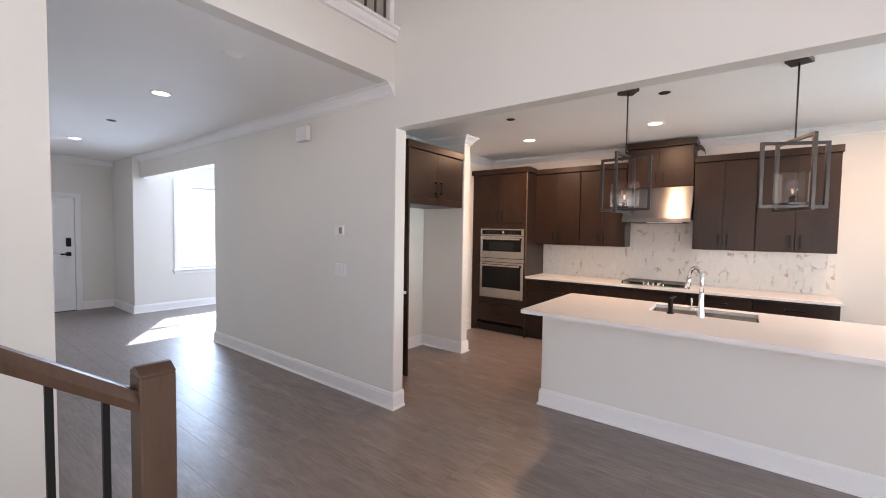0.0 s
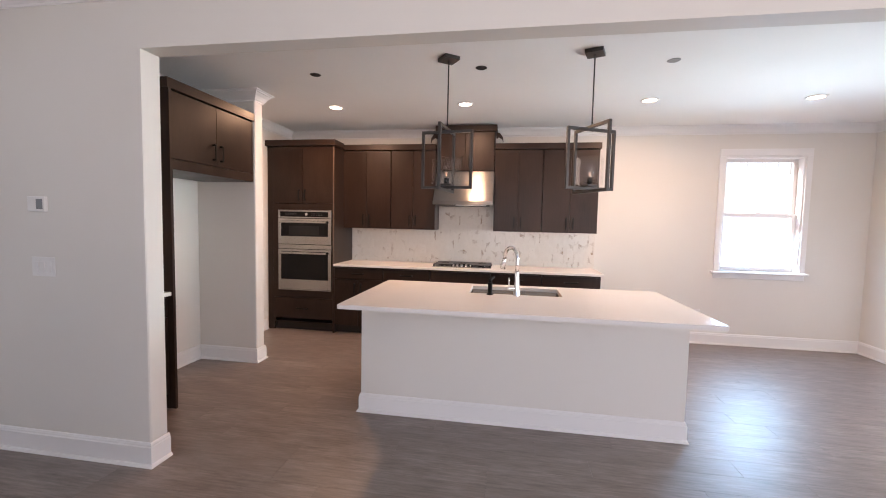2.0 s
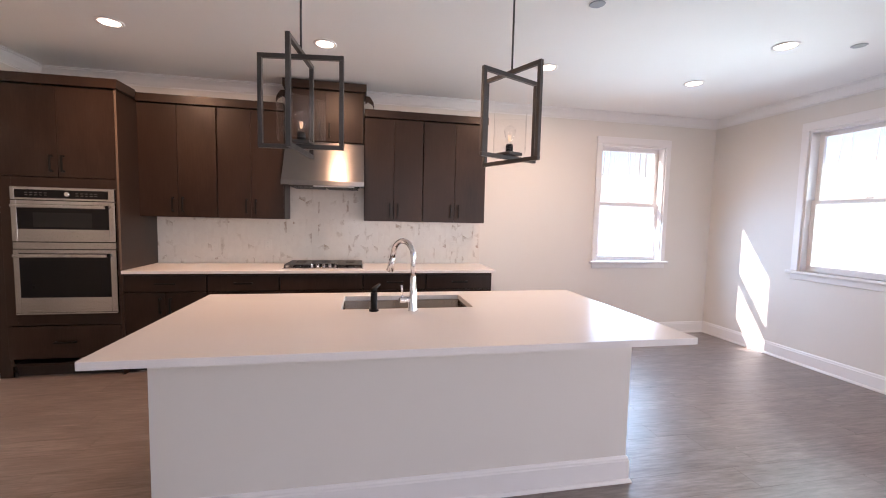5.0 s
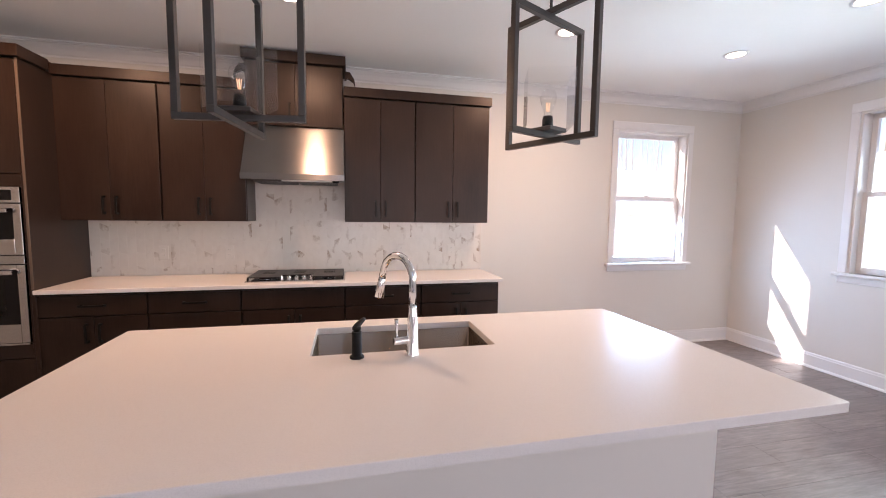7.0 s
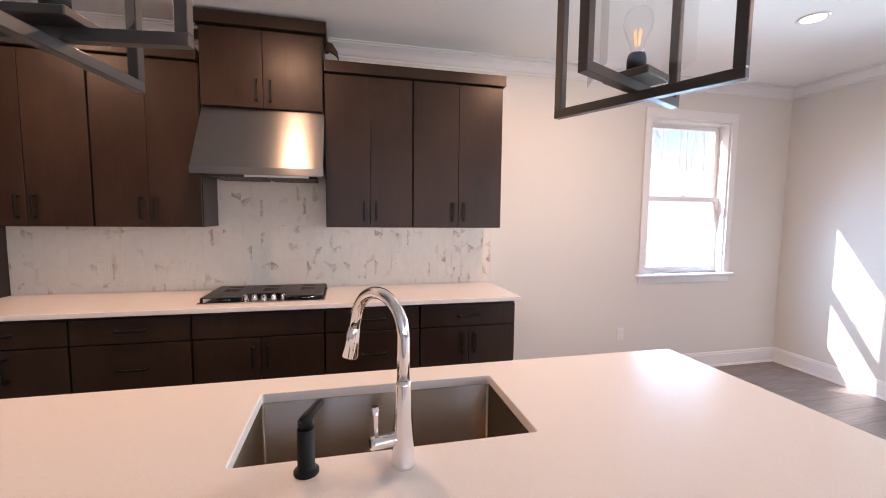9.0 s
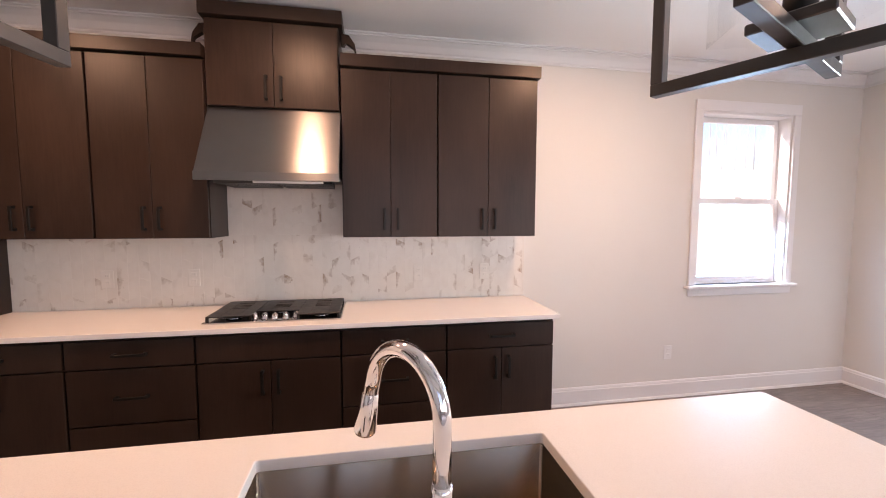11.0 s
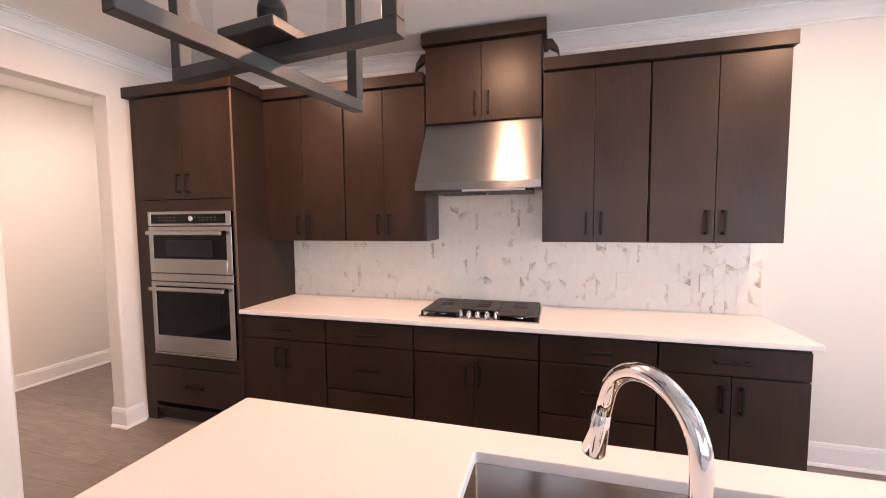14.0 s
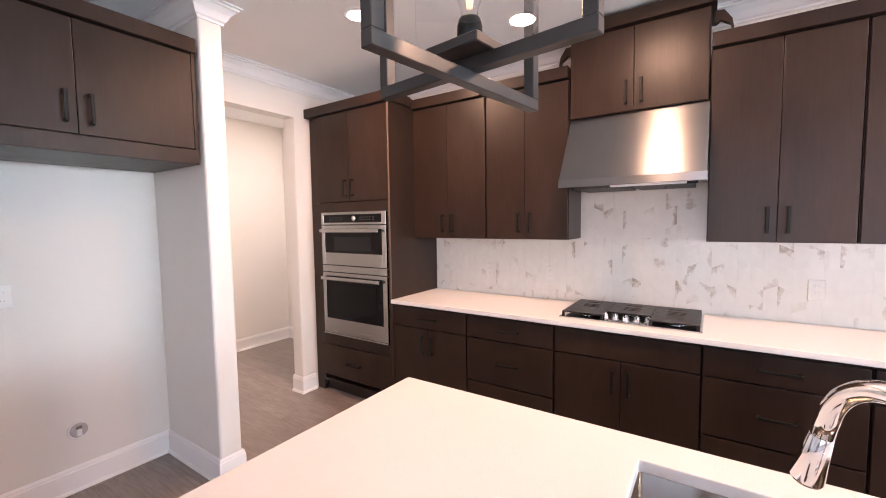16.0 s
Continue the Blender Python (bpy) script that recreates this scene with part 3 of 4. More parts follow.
for xa, xb in ((-1.6, -0.315), (0.452, 1.74)):
    crown = thing("crown_board", (xa, 5.74, 2.42), "flat dark-stained board along the cabinet tops", "trim board")
    bm = bmesh.new()
    box(bm, 0, xb - xa, 0, 0.34, 0, 0.074, 0.002)
    part("board", bm, CAB, crown)

# tall oven cabinet
tall = thing("oven_cabinet", (-2.435, 5.46, 0), "tall dark-stained cabinet holding a double wall oven", "cabinet")
W = 0.856
for nm, d in (("side_panel", (0, 0.02, 0.021, 0.62, 0.1, 2.43)), ("side_panel", (W - 0.02, W, 0.0, 0.62, 0.0, 2.43)), ("back_panel", (0.02, W - 0.02, 0.6, 0.62, 0.1, 2.43)), ("shelf", (0.02, W - 0.02, 0.021, 0.6, 1.618, 1.65)),
              ("shelf", (0.02, W - 0.02, 0.021, 0.6, 0.45, 0.5)), ("top_panel", (0.02, W - 0.02, 0.021, 0.6, 2.41, 2.43)), ("bottom_panel", (0.02, W - 0.02, 0.021, 0.6, 0.1, 0.12))):
    boxpart(nm, d, CAB, tall, bevel=0.001)
bm = bmesh.new()
for d in ((0.0, 0.08, 0, FACE, 0.452, 1.685), (0.825, W - 0.021, 0, FACE, 0.452, 1.685), (0.08, 0.825, 0, FACE, 1.606, 1.685), (0.08, 0.825, 0, FACE, 0.452, 0.548)):
    box(bm, *d, 0.001)
part("oven_frame", bm, CAB, tall, "dark-stained frame round the oven")
w = W - 0.021
front(tall, "door", 0, w / 2, 1.689, 2.422, 0, (w / 2 - 0.042, 1.80, 0.135, True))
front(tall, "door", w / 2, w, 1.689, 2.422, 0, (w / 2 + 0.042, 1.80, 0.135, True))
front(tall, "drawer_front", 0, w, 0.165, 0.446, 0, (w / 2, 0.305, 0.155, False))
boxpart("toe_kick", (0, W - 0.02, 0.075, 0.09, 0, 0.1), CABIN, tall, bevel=0)
boxpart("filler_strip", (-0.093, 0, 0.03, 0.05, 0.0, 2.43), CAB, tall, bevel=0.001)
# side panel's front edge in a paler brown, above worktop height
boxpart("edge_band", (W - 0.016, W, -0.0035, -0.0005, 0.92, 2.429), CAB_EDGE, tall, "paler brown front edge", bevel=0.0008)
bm = bmesh.new()
prism(bm, [(-0.094, -0.028), (W + 0.02, -0.028), (W + 0.02, 0.25), (W, 0.28), (W, 0.62), (-0.094, 0.62)], 2, 2.43, 2.506, 0.002, 1)
part("crown_board", bm, CAB, tall, "flat dark-stained crown board")

# double wall oven
oven = thing("wall_oven", (-2.352, 5.44, 0.55), "stainless steel microwave and oven combination with black glass", "oven")
oven.scale = (1, 1, 1.026)
OW = 0.742
boxpart("housing", (0.02, OW - 0.02, 0.03, 0.56, 0.01, 1.02), CABIN, oven, bevel=0)


def steel_ring(name, x0, x1, z0, z1, l, r, b, t, y0, y1, parent, material=STEEL_H):
    bm = bmesh.new()
    for d in ((x0, x0 + l, y0, y1, z0, z1), (x1 - r, x1, y0, y1, z0, z1), (x0 + l, x1 - r, y0, y1, z0, z0 + b), (x0 + l, x1 - r, y0, y1, z1 - t, z1)):
        box(bm, *d, 0.0015)
    return part(name, bm, material, parent, "brushed stainless steel frame")


def bar_handle(parent, x0, x1, z, y):
    bm = bmesh.new()
    box(bm, x0, x1, y - 0.044, y - 0.024, z - 0.014, z + 0.014, 0.007, 3)
    for xx in (x0 + 0.03, x1 - 0.03):
        box(bm, xx - 0.012, xx + 0.012, y - 0.026, y, z - 0.01, z + 0.01, 0.002)
    return part("handle", bm, STEEL_H, parent, "brushed steel bar handle")


panel = steel_ring("control_panel", 0, OW, 0.926, 1.026, 0.03, 0.045, 0.016, 0.02, 0, 0.03, oven)
boxpart("display", (0.03, OW - 0.045, 0.004, 0.03, 0.942, 1.006), DARKGLASS, panel, "black glass control display", 0)
for k in range(5):
    for r in range(2):
        for sx in (0.1, 0.46):
            boxpart("key_mark", (sx + k * 0.034, sx + k * 0.034 + 0.02, 0.003, 0.0045, 0.962 + r * 0.018, 0.967 + r * 0.018), KEYGREY, panel, bevel=0)
bm = bmesh.new()
lathe(bm, [(0.021, 0.0), (0.021, 0.012), (0.018, 0.02), (0.004, 0.021)], sides=20)
dial = part("dial", bm, CHROME, panel, "round polished dial")
dial.matrix_local = pose(0.405, 0.005, 0.974, 90, 0, 0)
mdoor = steel_ring("microwave_door", 0, OW, 0.593, 0.92, 0.04, 0.045, 0.1, 0.03, 0, 0.035, oven)
boxpart("door_glass", (0.04, OW - 0.045, 0.006, 0.03, 0.693, 0.89), DARKGLASS, mdoor, "black oven glass", 0)
boxpart("viewing_window", (0.15, OW - 0.17, 0.0035, 0.0065, 0.71, 0.826), plain("dim_viewing_glass", (0.02, 0.02, 0.02), 0.12, 0.0, Specular_IOR_Level=0.25), mdoor, "greyer viewing window", 0)


bar_handle(mdoor, 0.02, OW - 0.05, 0.876, 0)
boxpart("middle_rail", (0, OW, 0.002, 0.035, 0.533, 0.587), STEEL_H, oven, "brushed steel rail between the doors")
odoor = steel_ring("oven_door", 0, OW, 0.014, 0.527, 0.04, 0.045, 0.123, 0.03, 0, 0.035, oven)
boxpart("door_glass", (0.04, OW - 0.045, 0.006, 0.03, 0.137, 0.497), DARKGLASS, odoor, "black oven glass", 0)
boxpart("viewing_window", (0.12, OW - 0.12, 0.0035, 0.0065, 0.19, 0.43), plain("dark_viewing_glass", (0.008, 0.008, 0.008), 0.08, 0.0, Specular_IOR_Level=0.25), odoor, "dark viewing window", 0)
bar_handle(odoor, 0.02, OW - 0.05, 0.481, 0)
boxpart("vent_strip", (0, OW, -0.006, 0.03, 0.0, 0.012), STEEL_H, oven, "steel vent strip")

# range hood
hood = thing("range_hood", (-0.3, 5.53, 1.701), "sloped stainless steel range hood over the cooktop", "range hood")
HW = 0.749
bm = bmesh.new()
prism(bm, [(0, 0.006), (0, 0.05), (0.245, 0.449), (0.555, 0.449), (0.555, 0.03), (0.50, 0.03), (0.05, 0.03), (0.03, 0.006)], 0, 0, HW, 0.0015, 1)
part("canopy", bm, STEEL_V, hood, "brushed stainless steel canopy")
boxpart("front_lip", (-0.003, HW + 0.003, -0.004, 0.006, 0.004, 0.052), STEEL_V, hood, "steel front lip")
for k in range(2):
    filt = boxpart("baffle_filter", (0.06 + k * 0.33, 0.36 + k * 0.33, 0.10, 0.47, 0.012, 0.031), CABIN, hood, "dark filter opening", 0)
    for r in range(12):
        boxpart("slat", (0.06 + k * 0.33, 0.36 + k * 0.33, 0.10 + r * 0.032, 0.118 + r * 0.032, -0.004, 0.0115), FILTER, filt, bevel=0)
boxpart("light_strip", (0.28, 0.66, 0.052, 0.068, -0.004, 0.031), PLASTIC, hood, "pale lens strip under the hood")
boxpart("control_button", (0.66, 0.71, 0.052, 0.075, -0.006, 0.031), BLACK, hood)

# worktop along the wall
ctop = thing("worktop", (-1.588, 5.452, 0.884), "white quartz worktop along the back wall", "worktop")
boxpart("slab", (0, 3.358, 0, BACK - 5.452 - 0.012, 0, 0.03), QUARTZ, ctop, bevel=0.003, seg=2)

# cooktop
ck = thing("gas_cooktop", (-0.298, 5.54, 0.914), "stainless steel gas cooktop with black iron grates", "cooktop")
CW, CD = 0.757, 0.52
ck.scale = (0.988, 0.9, 1.0)
bm = bmesh.new()
box(bm, 0, CW, 0, CD, 0, 0.012, 0.004, 2)
part("pan", bm, POLISHED, ck, "shiny stainless steel cooktop pan")
for i in range(3):
    gx = 0.012 + i * 0.245
    y0 = 0.15 if i == 1 else 0.03
    bm = bmesh.new()
    x0, x1, slots = gx, gx + 0.242, (0.25, 0.29, 0.33, 0.41)
    sa, sb = gx + 0.075, gx + 0.168
    box(bm, x0, sa, y0, 0.505, 0.032, 0.039, 0.002)
    box(bm, sb, x1, y0, 0.505, 0.032, 0.039, 0.002)
    edge = y0
    for sl in slots + (0.505,):
        box(bm, sa, sb, edge, sl, 0.032, 0.039, 0.0015)
        edge = sl + 0.018
    for xx in (x0, x1 - 0.014):
        box(bm, xx, xx + 0.014, 0.49, 0.504, 0.012, 0.032)
        box(bm, xx, xx + 0.014, y0, y0 + 0.014, 0.012, 0.032)
    part("grate", bm, IRON, ck, "flat black cast iron grate with short slots")
for bx, by, br in ((0.13, 0.14, 0.045), (0.13, 0.38, 0.05), (0.378, 0.3, 0.06), (0.625, 0.14, 0.045), (0.625, 0.38, 0.05)):
    bm = bmesh.new()
    lathe(bm, [(br * 1.35, 0.012), (br * 1.3, 0.016), (br, 0.018), (br, 0.024)], (bx, by, 0), 20)
    ring = part("burner", bm, CHROME, ck, "shiny metal burner ring")
    bm = bmesh.new()
    lathe(bm, [(br, 0.024), (br * 0.75, 0.028), (br * 0.75, 0.033), (br * 0.6, 0.035)], (bx, by, 0), 20)
    part("burner_cap", bm, IRON, ring, "black burner cap")
for k in range(5):
    kx, ky = 0.262 + k * 0.058, 0.05 + 0.012 * abs(k - 2)
    bm = bmesh.new()
    lathe(bm, [(0.021, 0.012), (0.021, 0.016), (0.0165, 0.018), (0.0155, 0.036), (0.013, 0.040)], (kx, ky, 0), 18)
    box(bm, kx - 0.0045, kx + 0.0045, ky - 0.019, ky + 0.019, 0.03, 0.045, 0.002)
    part("knob", bm, CHROME, ck, "polished metal control knob")

# fridge niche: cabinet, tall panel, side cabinet
# turned so that its local x runs along the room's y and its face looks along +x
fc = thing("fridge_cabinet", (-1.885, 3.225, 0), "dark-stained two-door cabinet above the empty fridge niche", "cabinet", turn=90)
FW = 1.01
carcass(fc, FW, 0.55, 1.845, 2.437, FACE + 0.002)
boxpart("bottom_rail", (0, FW, 0.0, FACE, 1.845, 1.922), CAB, fc)
front(fc, "door", 0.02, 0.503, 1.925, 2.43, 0, (0.458, 2.04, 0.135, True))
front(fc, "door", 0.503, FW - 0.02, 1.925, 2.43, 0, (0.55, 2.04, 0.135, True))
boxpart("end_stile", (FW - 0.02, FW, 0, FACE, 1.922, 2.437), CAB, fc)
boxpart("end_stile", (0, 0.02, 0, FACE, 1.922, 2.437), CAB, fc)
boxpart("crown_board", (-0.03, FW, -0.022, 0.57, 2.437, 2.512), CAB, fc, "flat dark-stained crown board")
boxpart("side_panel", (-0.027, -0.003, -0.03, 0.58, 0, 2.436), CAB, fc, "tall dark-stained end panel down to the floor")
sc = thing("side_cabinet", (-1.905, 2.668, 0), "dark-stained base cabinet with a white quartz top beside the niche", "cabinet", turn=90)
carcass(sc, 0.545, 0.59, 0.105, 0.884, FACE + 0.002)
boxpart("toe_kick", (0, 0.545, 0.075, 0.09, 0, 0.105), CABIN, sc, bevel=0)
front(sc, "drawer_front", 0, 0.545, 0.722, 0.868, 0, (0.27, 0.795, 0.155, False))
pair(sc, 0.545, 0.115, 0.716, 0, True)
st = thing("side_worktop", (-1.87, 2.668, 0.884), "small white quartz worktop beside the fridge panel", "worktop", turn=90)
boxpart("slab", (0, 0.548, 0, 0.64, 0, 0.03), QUARTZ, st, bevel=0.003)

# ---- island ----
isl = thing("kitchen_island", (0, 0, 0), "kitchen island with painted drywall sides and white baseboard", "island")
IX0, IX1, IY0, IY1 = -0.452, 1.882, 3.457, 4.262
bm = bmesh.new()
box(bm, IX0, IX1, IY0, IY0 + 0.12, 0, 0.884)
box(bm, IX0, IX0 + 0.1, IY0 + 0.12, IY1, 0, 0.884)
box(bm, IX1 - 0.1, IX1, IY0 + 0.12, IY1, 0, 0.884)
part("body", bm, WALL, isl, "warm white painted drywall panel")
boxpart("back_front", (IX0 + 0.1, IX1 - 0.1, IY1 - 0.03, IY1, 0.1, 0.884), CAB, isl, "dark-stained cabinet fronts")
for x0, y0, x1, y1, nx, ny, m0, m1 in ((IX0, IY0, IX1, IY0, 0, -1, 1, 1), (IX0, IY0, IX0, IY1, -1, 0, 1, 0), (IX1, IY0, IX1, IY1, 1, 0, 1, 0)):
    bm = bmesh.new()
    d = Vector((x1 - x0, y1 - y0)).normalized()
    a = [bm.verts.new((x0 + nx * o - d.x * o * m0, y0 + ny * o - d.y * o * m0, u)) for o, u in BASE_P]
    b = [bm.verts.new((x1 + nx * o + d.x * o * m1, y1 + ny * o + d.y * o * m1, u)) for o, u in BASE_P]
    for i in range(len(a)):
        bm.faces.new((a[i], a[(i + 1) % len(a)], b[(i + 1) % len(a)], b[i]))
    bm.faces.new(a)
    bm.faces.new(b)
    part("baseboard", bm, TRIM, isl, "white painted baseboard")

SX0, SX1, SY0, SY1 = 0.339, 1.083, 3.795, 4.174


def rounded(x0, x1, y0, y1, r, seg=5):
    pts = []
    for cx, cy, a0 in ((x1 - r, y1 - r, 0), (x0 + r, y1 - r, 90), (x0 + r, y0 + r, 180), (x1 - r, y0 + r, 270)):
        pts += [(cx + r * math.cos(radians(a0 + 90 * k / seg)), cy + r * math.sin(radians(a0 + 90 * k / seg))) for k in range(seg + 1)]
    return pts


it = thing("island_worktop", (0, 0, 0.884), "white quartz island worktop with an undermount sink cutout", "worktop")
bm = bmesh.new()
outer = rounded(-0.492, 1.937, 3.08, 4.296, 0.012, 5)
inner = rounded(SX0, SX1, SY0, SY1, 0.009, 5)
rings = {}
for key, pts, z in (("ot", outer, 0.03), ("ob", outer, 0), ("it", inner, 0.03), ("ib", inner, 0)):
    rings[key] = [bm.verts.new((x, y, z)) for x, y in pts]
n = len(outer)
for i in range(n):
    j = (i + 1) % n
    bm.faces.new((rings["ot"][i], rings["ot"][j], rings["it"][j], rings["it"][i]))
    bm.faces.new((rings["ob"][i], rings["ob"][j], rings["ib"][j], rings["ib"][i]))
    bm.faces.new((rings["ot"][i], rings["ot"][j], rings["ob"][j], rings["ob"][i]))
    bm.faces.new((rings["it"][i], rings["it"][j], rings["ib"][j], rings["ib"][i]))
bm.edges.ensure_lookup_table()
sharp = [ed for ed in bm.edges if all(abs(v.co.z - 0.03) < 1e-5 for v in ed.verts) and len({(v in rings["ot"]) for v in ed.verts}) == 1]
bmesh.ops.bevel(bm, geom=sharp, offset=0.003, segments=2, affect="EDGES", profile=0.5)
part("slab", bm, QUARTZ, it)

sink = thing("sink", (0, 0, 0.66), "undermount stainless steel single-bowl sink", "sink")
bm = bmesh.new()
prev = None
for grow, z, r in ((0.03, 0.223, 0.03), (0.001, 0.2232, 0.009), (0.0, 0.222, 0.009), (-0.002, 0.02, 0.01), (-0.018, 0.002, 0.03), (-0.16, -0.004, 0.02)):
    ring = [bm.verts.new((x, y, z)) for x, y in rounded(SX0 - grow, SX1 + grow, SY0 - grow, SY1 + grow, r, 5)]
    if prev:
        for i in range(len(ring)):
            j = (i + 1) % len(ring)
            f = bm.faces.new((prev[i], prev[j], ring[j], ring[i]))
            f.smooth = True
    prev = ring
bm.faces.new(prev)
part("basin", bm, STEEL_S, sink, "brushed stainless steel basin")
bm = bmesh.new()
lathe(bm, [(0.055, -0.003), (0.055, 0.001), (0.045, 0.002), (0.03, -0.002)], ((SX0 + SX1) / 2, 4.0, 0), 24)
part("drain", bm, CHROME, sink, "round steel drain")

fa = thing("kitchen_faucet", (0.722, 3.732, 0.914), "polished chrome gooseneck pull-down kitchen faucet", "faucet")
aim = Vector((-0.567, 0.824, 0)).normalized()
bm = bmesh.new()
lathe(bm, [(0.0285, 0), (0.0285, 0.004), (0.0265, 0.01), (0.0215, 0.10), (0.0165, 0.185), (0.0148, 0.195)])
part("body", bm, CHROME, fa)
bm = bmesh.new()
R = 0.088
path = [Vector((0, 0, 0.195)), Vector((0, 0, 0.25))] + [aim * (R - R * math.cos(radians(a))) + Vector((0, 0, 0.29 + R * math.sin(radians(a)))) for a in range(0, 169, 6)]
path.append(path[-1] + (path[-1] - path[-2]).normalized() * 0.03)
tube(bm, path, 0.0142, 20)
part("spout", bm, CHROME, fa)
tip, way = path[-1], (path[-1] - path[-2]).normalized()
bm = bmesh.new()
tube(bm, [tip, tip + way * 0.0015, tip + way * 0.003, tip + way * 0.04, tip + way * 0.08, tip + way * 0.084, tip + way * 0.0841], [0.0132, 0.0132, 0.0145, 0.0175, 0.021, 0.0196, 0.015], 24)
head = part("spray_head", bm, CHROME, fa, "flared chrome spray head")
outward = (aim - way * aim.dot(way)).normalized()
bm = bmesh.new()
tube(bm, [tip + way * 0.006 + outward * 0.0135, tip + way * 0.022 + outward * 0.0155, tip + way * 0.045 + outward * 0.0165], [0.003, 0.0042, 0.003], 10)
part("spray_button", bm, BLACK, head, "black rubber spray button")
bm = bmesh.new()
tube(bm, [(0, 0, 0.062), (-0.07, -0.012, 0.062), (-0.074, -0.013, 0.062)], [0.015, 0.0145, 0.012], 18)
tube(bm, [(-0.06, -0.011, 0.07), (-0.061, -0.011, 0.12), (-0.063, -0.011, 0.145)], [0.005, 0.0065, 0.0075], 12)
part("lever", bm, CHROME, fa, "slim chrome side lever")

so = thing("soap_dispenser", (0.513, 3.745, 0.914), "matt black built-in soap dispenser beside the sink", "soap dispenser")
bm = bmesh.new()
lathe(bm, [(0.027, 0), (0.027, 0.006), (0.022, 0.010), (0.0185, 0.012), (0.0185, 0.098), (0.017, 0.101)])
part("base", bm, BLACK, so)
bm = bmesh.new()
lathe(bm, [(0.012, 0.101), (0.012, 0.107), (0.0165, 0.108), (0.0165, 0.118), (0.013, 0.121)])
tube(bm, [(-0.010, -0.012, 0.117), (0.0, 0.0, 0.121), (0.022, 0.032, 0.133), (0.030, 0.044, 0.137)], [0.008, 0.0115, 0.009, 0.007], 12)
part("pump_head", bm, BLACK, so)

# ---- pendants ----
pend = thing("pendant_lamp", (0.152, 3.668, CEIL), "black open-frame pendant with crossed rectangles and a clear glass box", "pendant lamp", "pendants over the island", turn=-7.6)
canopy = boxpart("canopy", (-0.063, 0.063, -0.063, 0.063, -0.028, 0), BRONZE, pend, "square black ceiling canopy", 0.002)
canopy.matrix_local = pose(0, 0, 0, 0, 0, 45)
bm = bmesh.new()
tube(bm, [(0, 0, -0.028), (0, 0, -0.545)], 0.0055, 10)
part("rod", bm, BRONZE, pend)
HWID, T, Z1, Z0 = 0.205, 0.0105, -0.53, -1.02
for k in range(2):
    bm = bmesh.new()
    lo, hi = (Z0 + 2 * T, Z1 - 2 * T) if k == 0 else (Z0, Z1)
    for d in ((-HWID, HWID, -T, T, hi - 2 * T, hi), (-HWID, HWID, -T, T, lo, lo + 2 * T), (-HWID, -HWID + 2 * T, -T, T, lo + 2 * T, hi - 2 * T), (HWID - 2 * T, HWID, -T, T, lo + 2 * T, hi - 2 * T)):
        box(bm, *d, 0.0012)
    fr = part("frame", bm, BRONZE, pend, "rectangular black bar frame")
    fr.matrix_local = pose(0, 0, 0, 0, 0, 90 * k)
boxpart("plate", (-0.05, 0.05, -0.05, 0.05, Z0 + 4 * T, Z0 + 4 * T + 0.016), BRONZE, pend, "square black lamp plate")
g0, g1, q = Z0 + 4 * T + 0.016, Z0 + 4 * T + 0.215, 0.084
bm = bmesh.new()
low = [bm.verts.new((a * q, b * q, g0)) for a, b in ((-1, -1), (1, -1), (1, 1), (-1, 1))]
high = [bm.verts.new((v.co.x, v.co.y, g1)) for v in low]
for i in range(4):
    bm.faces.new((low[i], low[(i + 1) % 4], high[(i + 1) % 4], high[i]))
glass = part("glass_box", bm, CLEAR, pend, "clear square glass shade")
glass.matrix_local = pose(0, 0, 0, 0, 0, 45)
glass.visible_shadow = False
bm = bmesh.new()
lathe(bm, [(0.02, g0), (0.02, g0 + 0.035), (0.017, g0 + 0.045)], sides=18)
part("socket", bm, BLACK, pend)
bm = bmesh.new()
lathe(bm, [(0.012, g0 + 0.045), (0.0135, g0 + 0.06), (0.022, g0 + 0.082), (0.029, g0 + 0.1), (0.0305, g0 + 0.112), (0.028, g0 + 0.126), (0.019, g0 + 0.138), (0.008, g0 + 0.1435), (0.002, g0 + 0.144)], sides=24)
bulb = part("bulb", bm, CLEAR, pend, "clear filament bulb")
bulb.visible_shadow = False
bm = bmesh.new()
for k in range(6):
    a = k * math.tau / 6
    tube(bm, [(0.004 * math.cos(a), 0.004 * math.sin(a), g0 + 0.062), (0.008 * math.cos(a), 0.008 * math.sin(a), g0 + 0.095)], 0.0012, 6)
part("filament", bm, FILAMENT, bulb, "amber filament")
copy_thing(pend, pose(1.223, 3.663, CEIL, 0, 0, 25.6))

# ---- ceiling fittings ----


def downlight(x, y, z):
    t = thing("recessed_light", (x, y, z), "lit round recessed ceiling light with a white trim ring", "recessed light", "recessed ceiling lights")
    bm = bmesh.new()
    prof = [(0.088, 0.0), (0.086, -0.006), (0.07, -0.008), (0.064, -0.004), (0.064, 0.0)]
    rings = [[bm.verts.new((r * math.cos(k * math.tau / 32), r * math.sin(k * math.tau / 32), zz)) for k in range(32)] for r, zz in prof]
    for a, b in zip(rings, rings[1:]):
        for k in range(32):
            bm.faces.new((a[k], a[(k + 1) % 32], b[(k + 1) % 32], b[k])).smooth = True
    part("trim_ring", bm, TRIM, t, "white trim ring")
    bm = bmesh.new()
    lathe(bm, [(0.064, 0.0), (0.064, -0.003), (0.06, -0.004)], sides=32)
    part("lens", bm, LAMPFACE, t, "glowing warm lens")


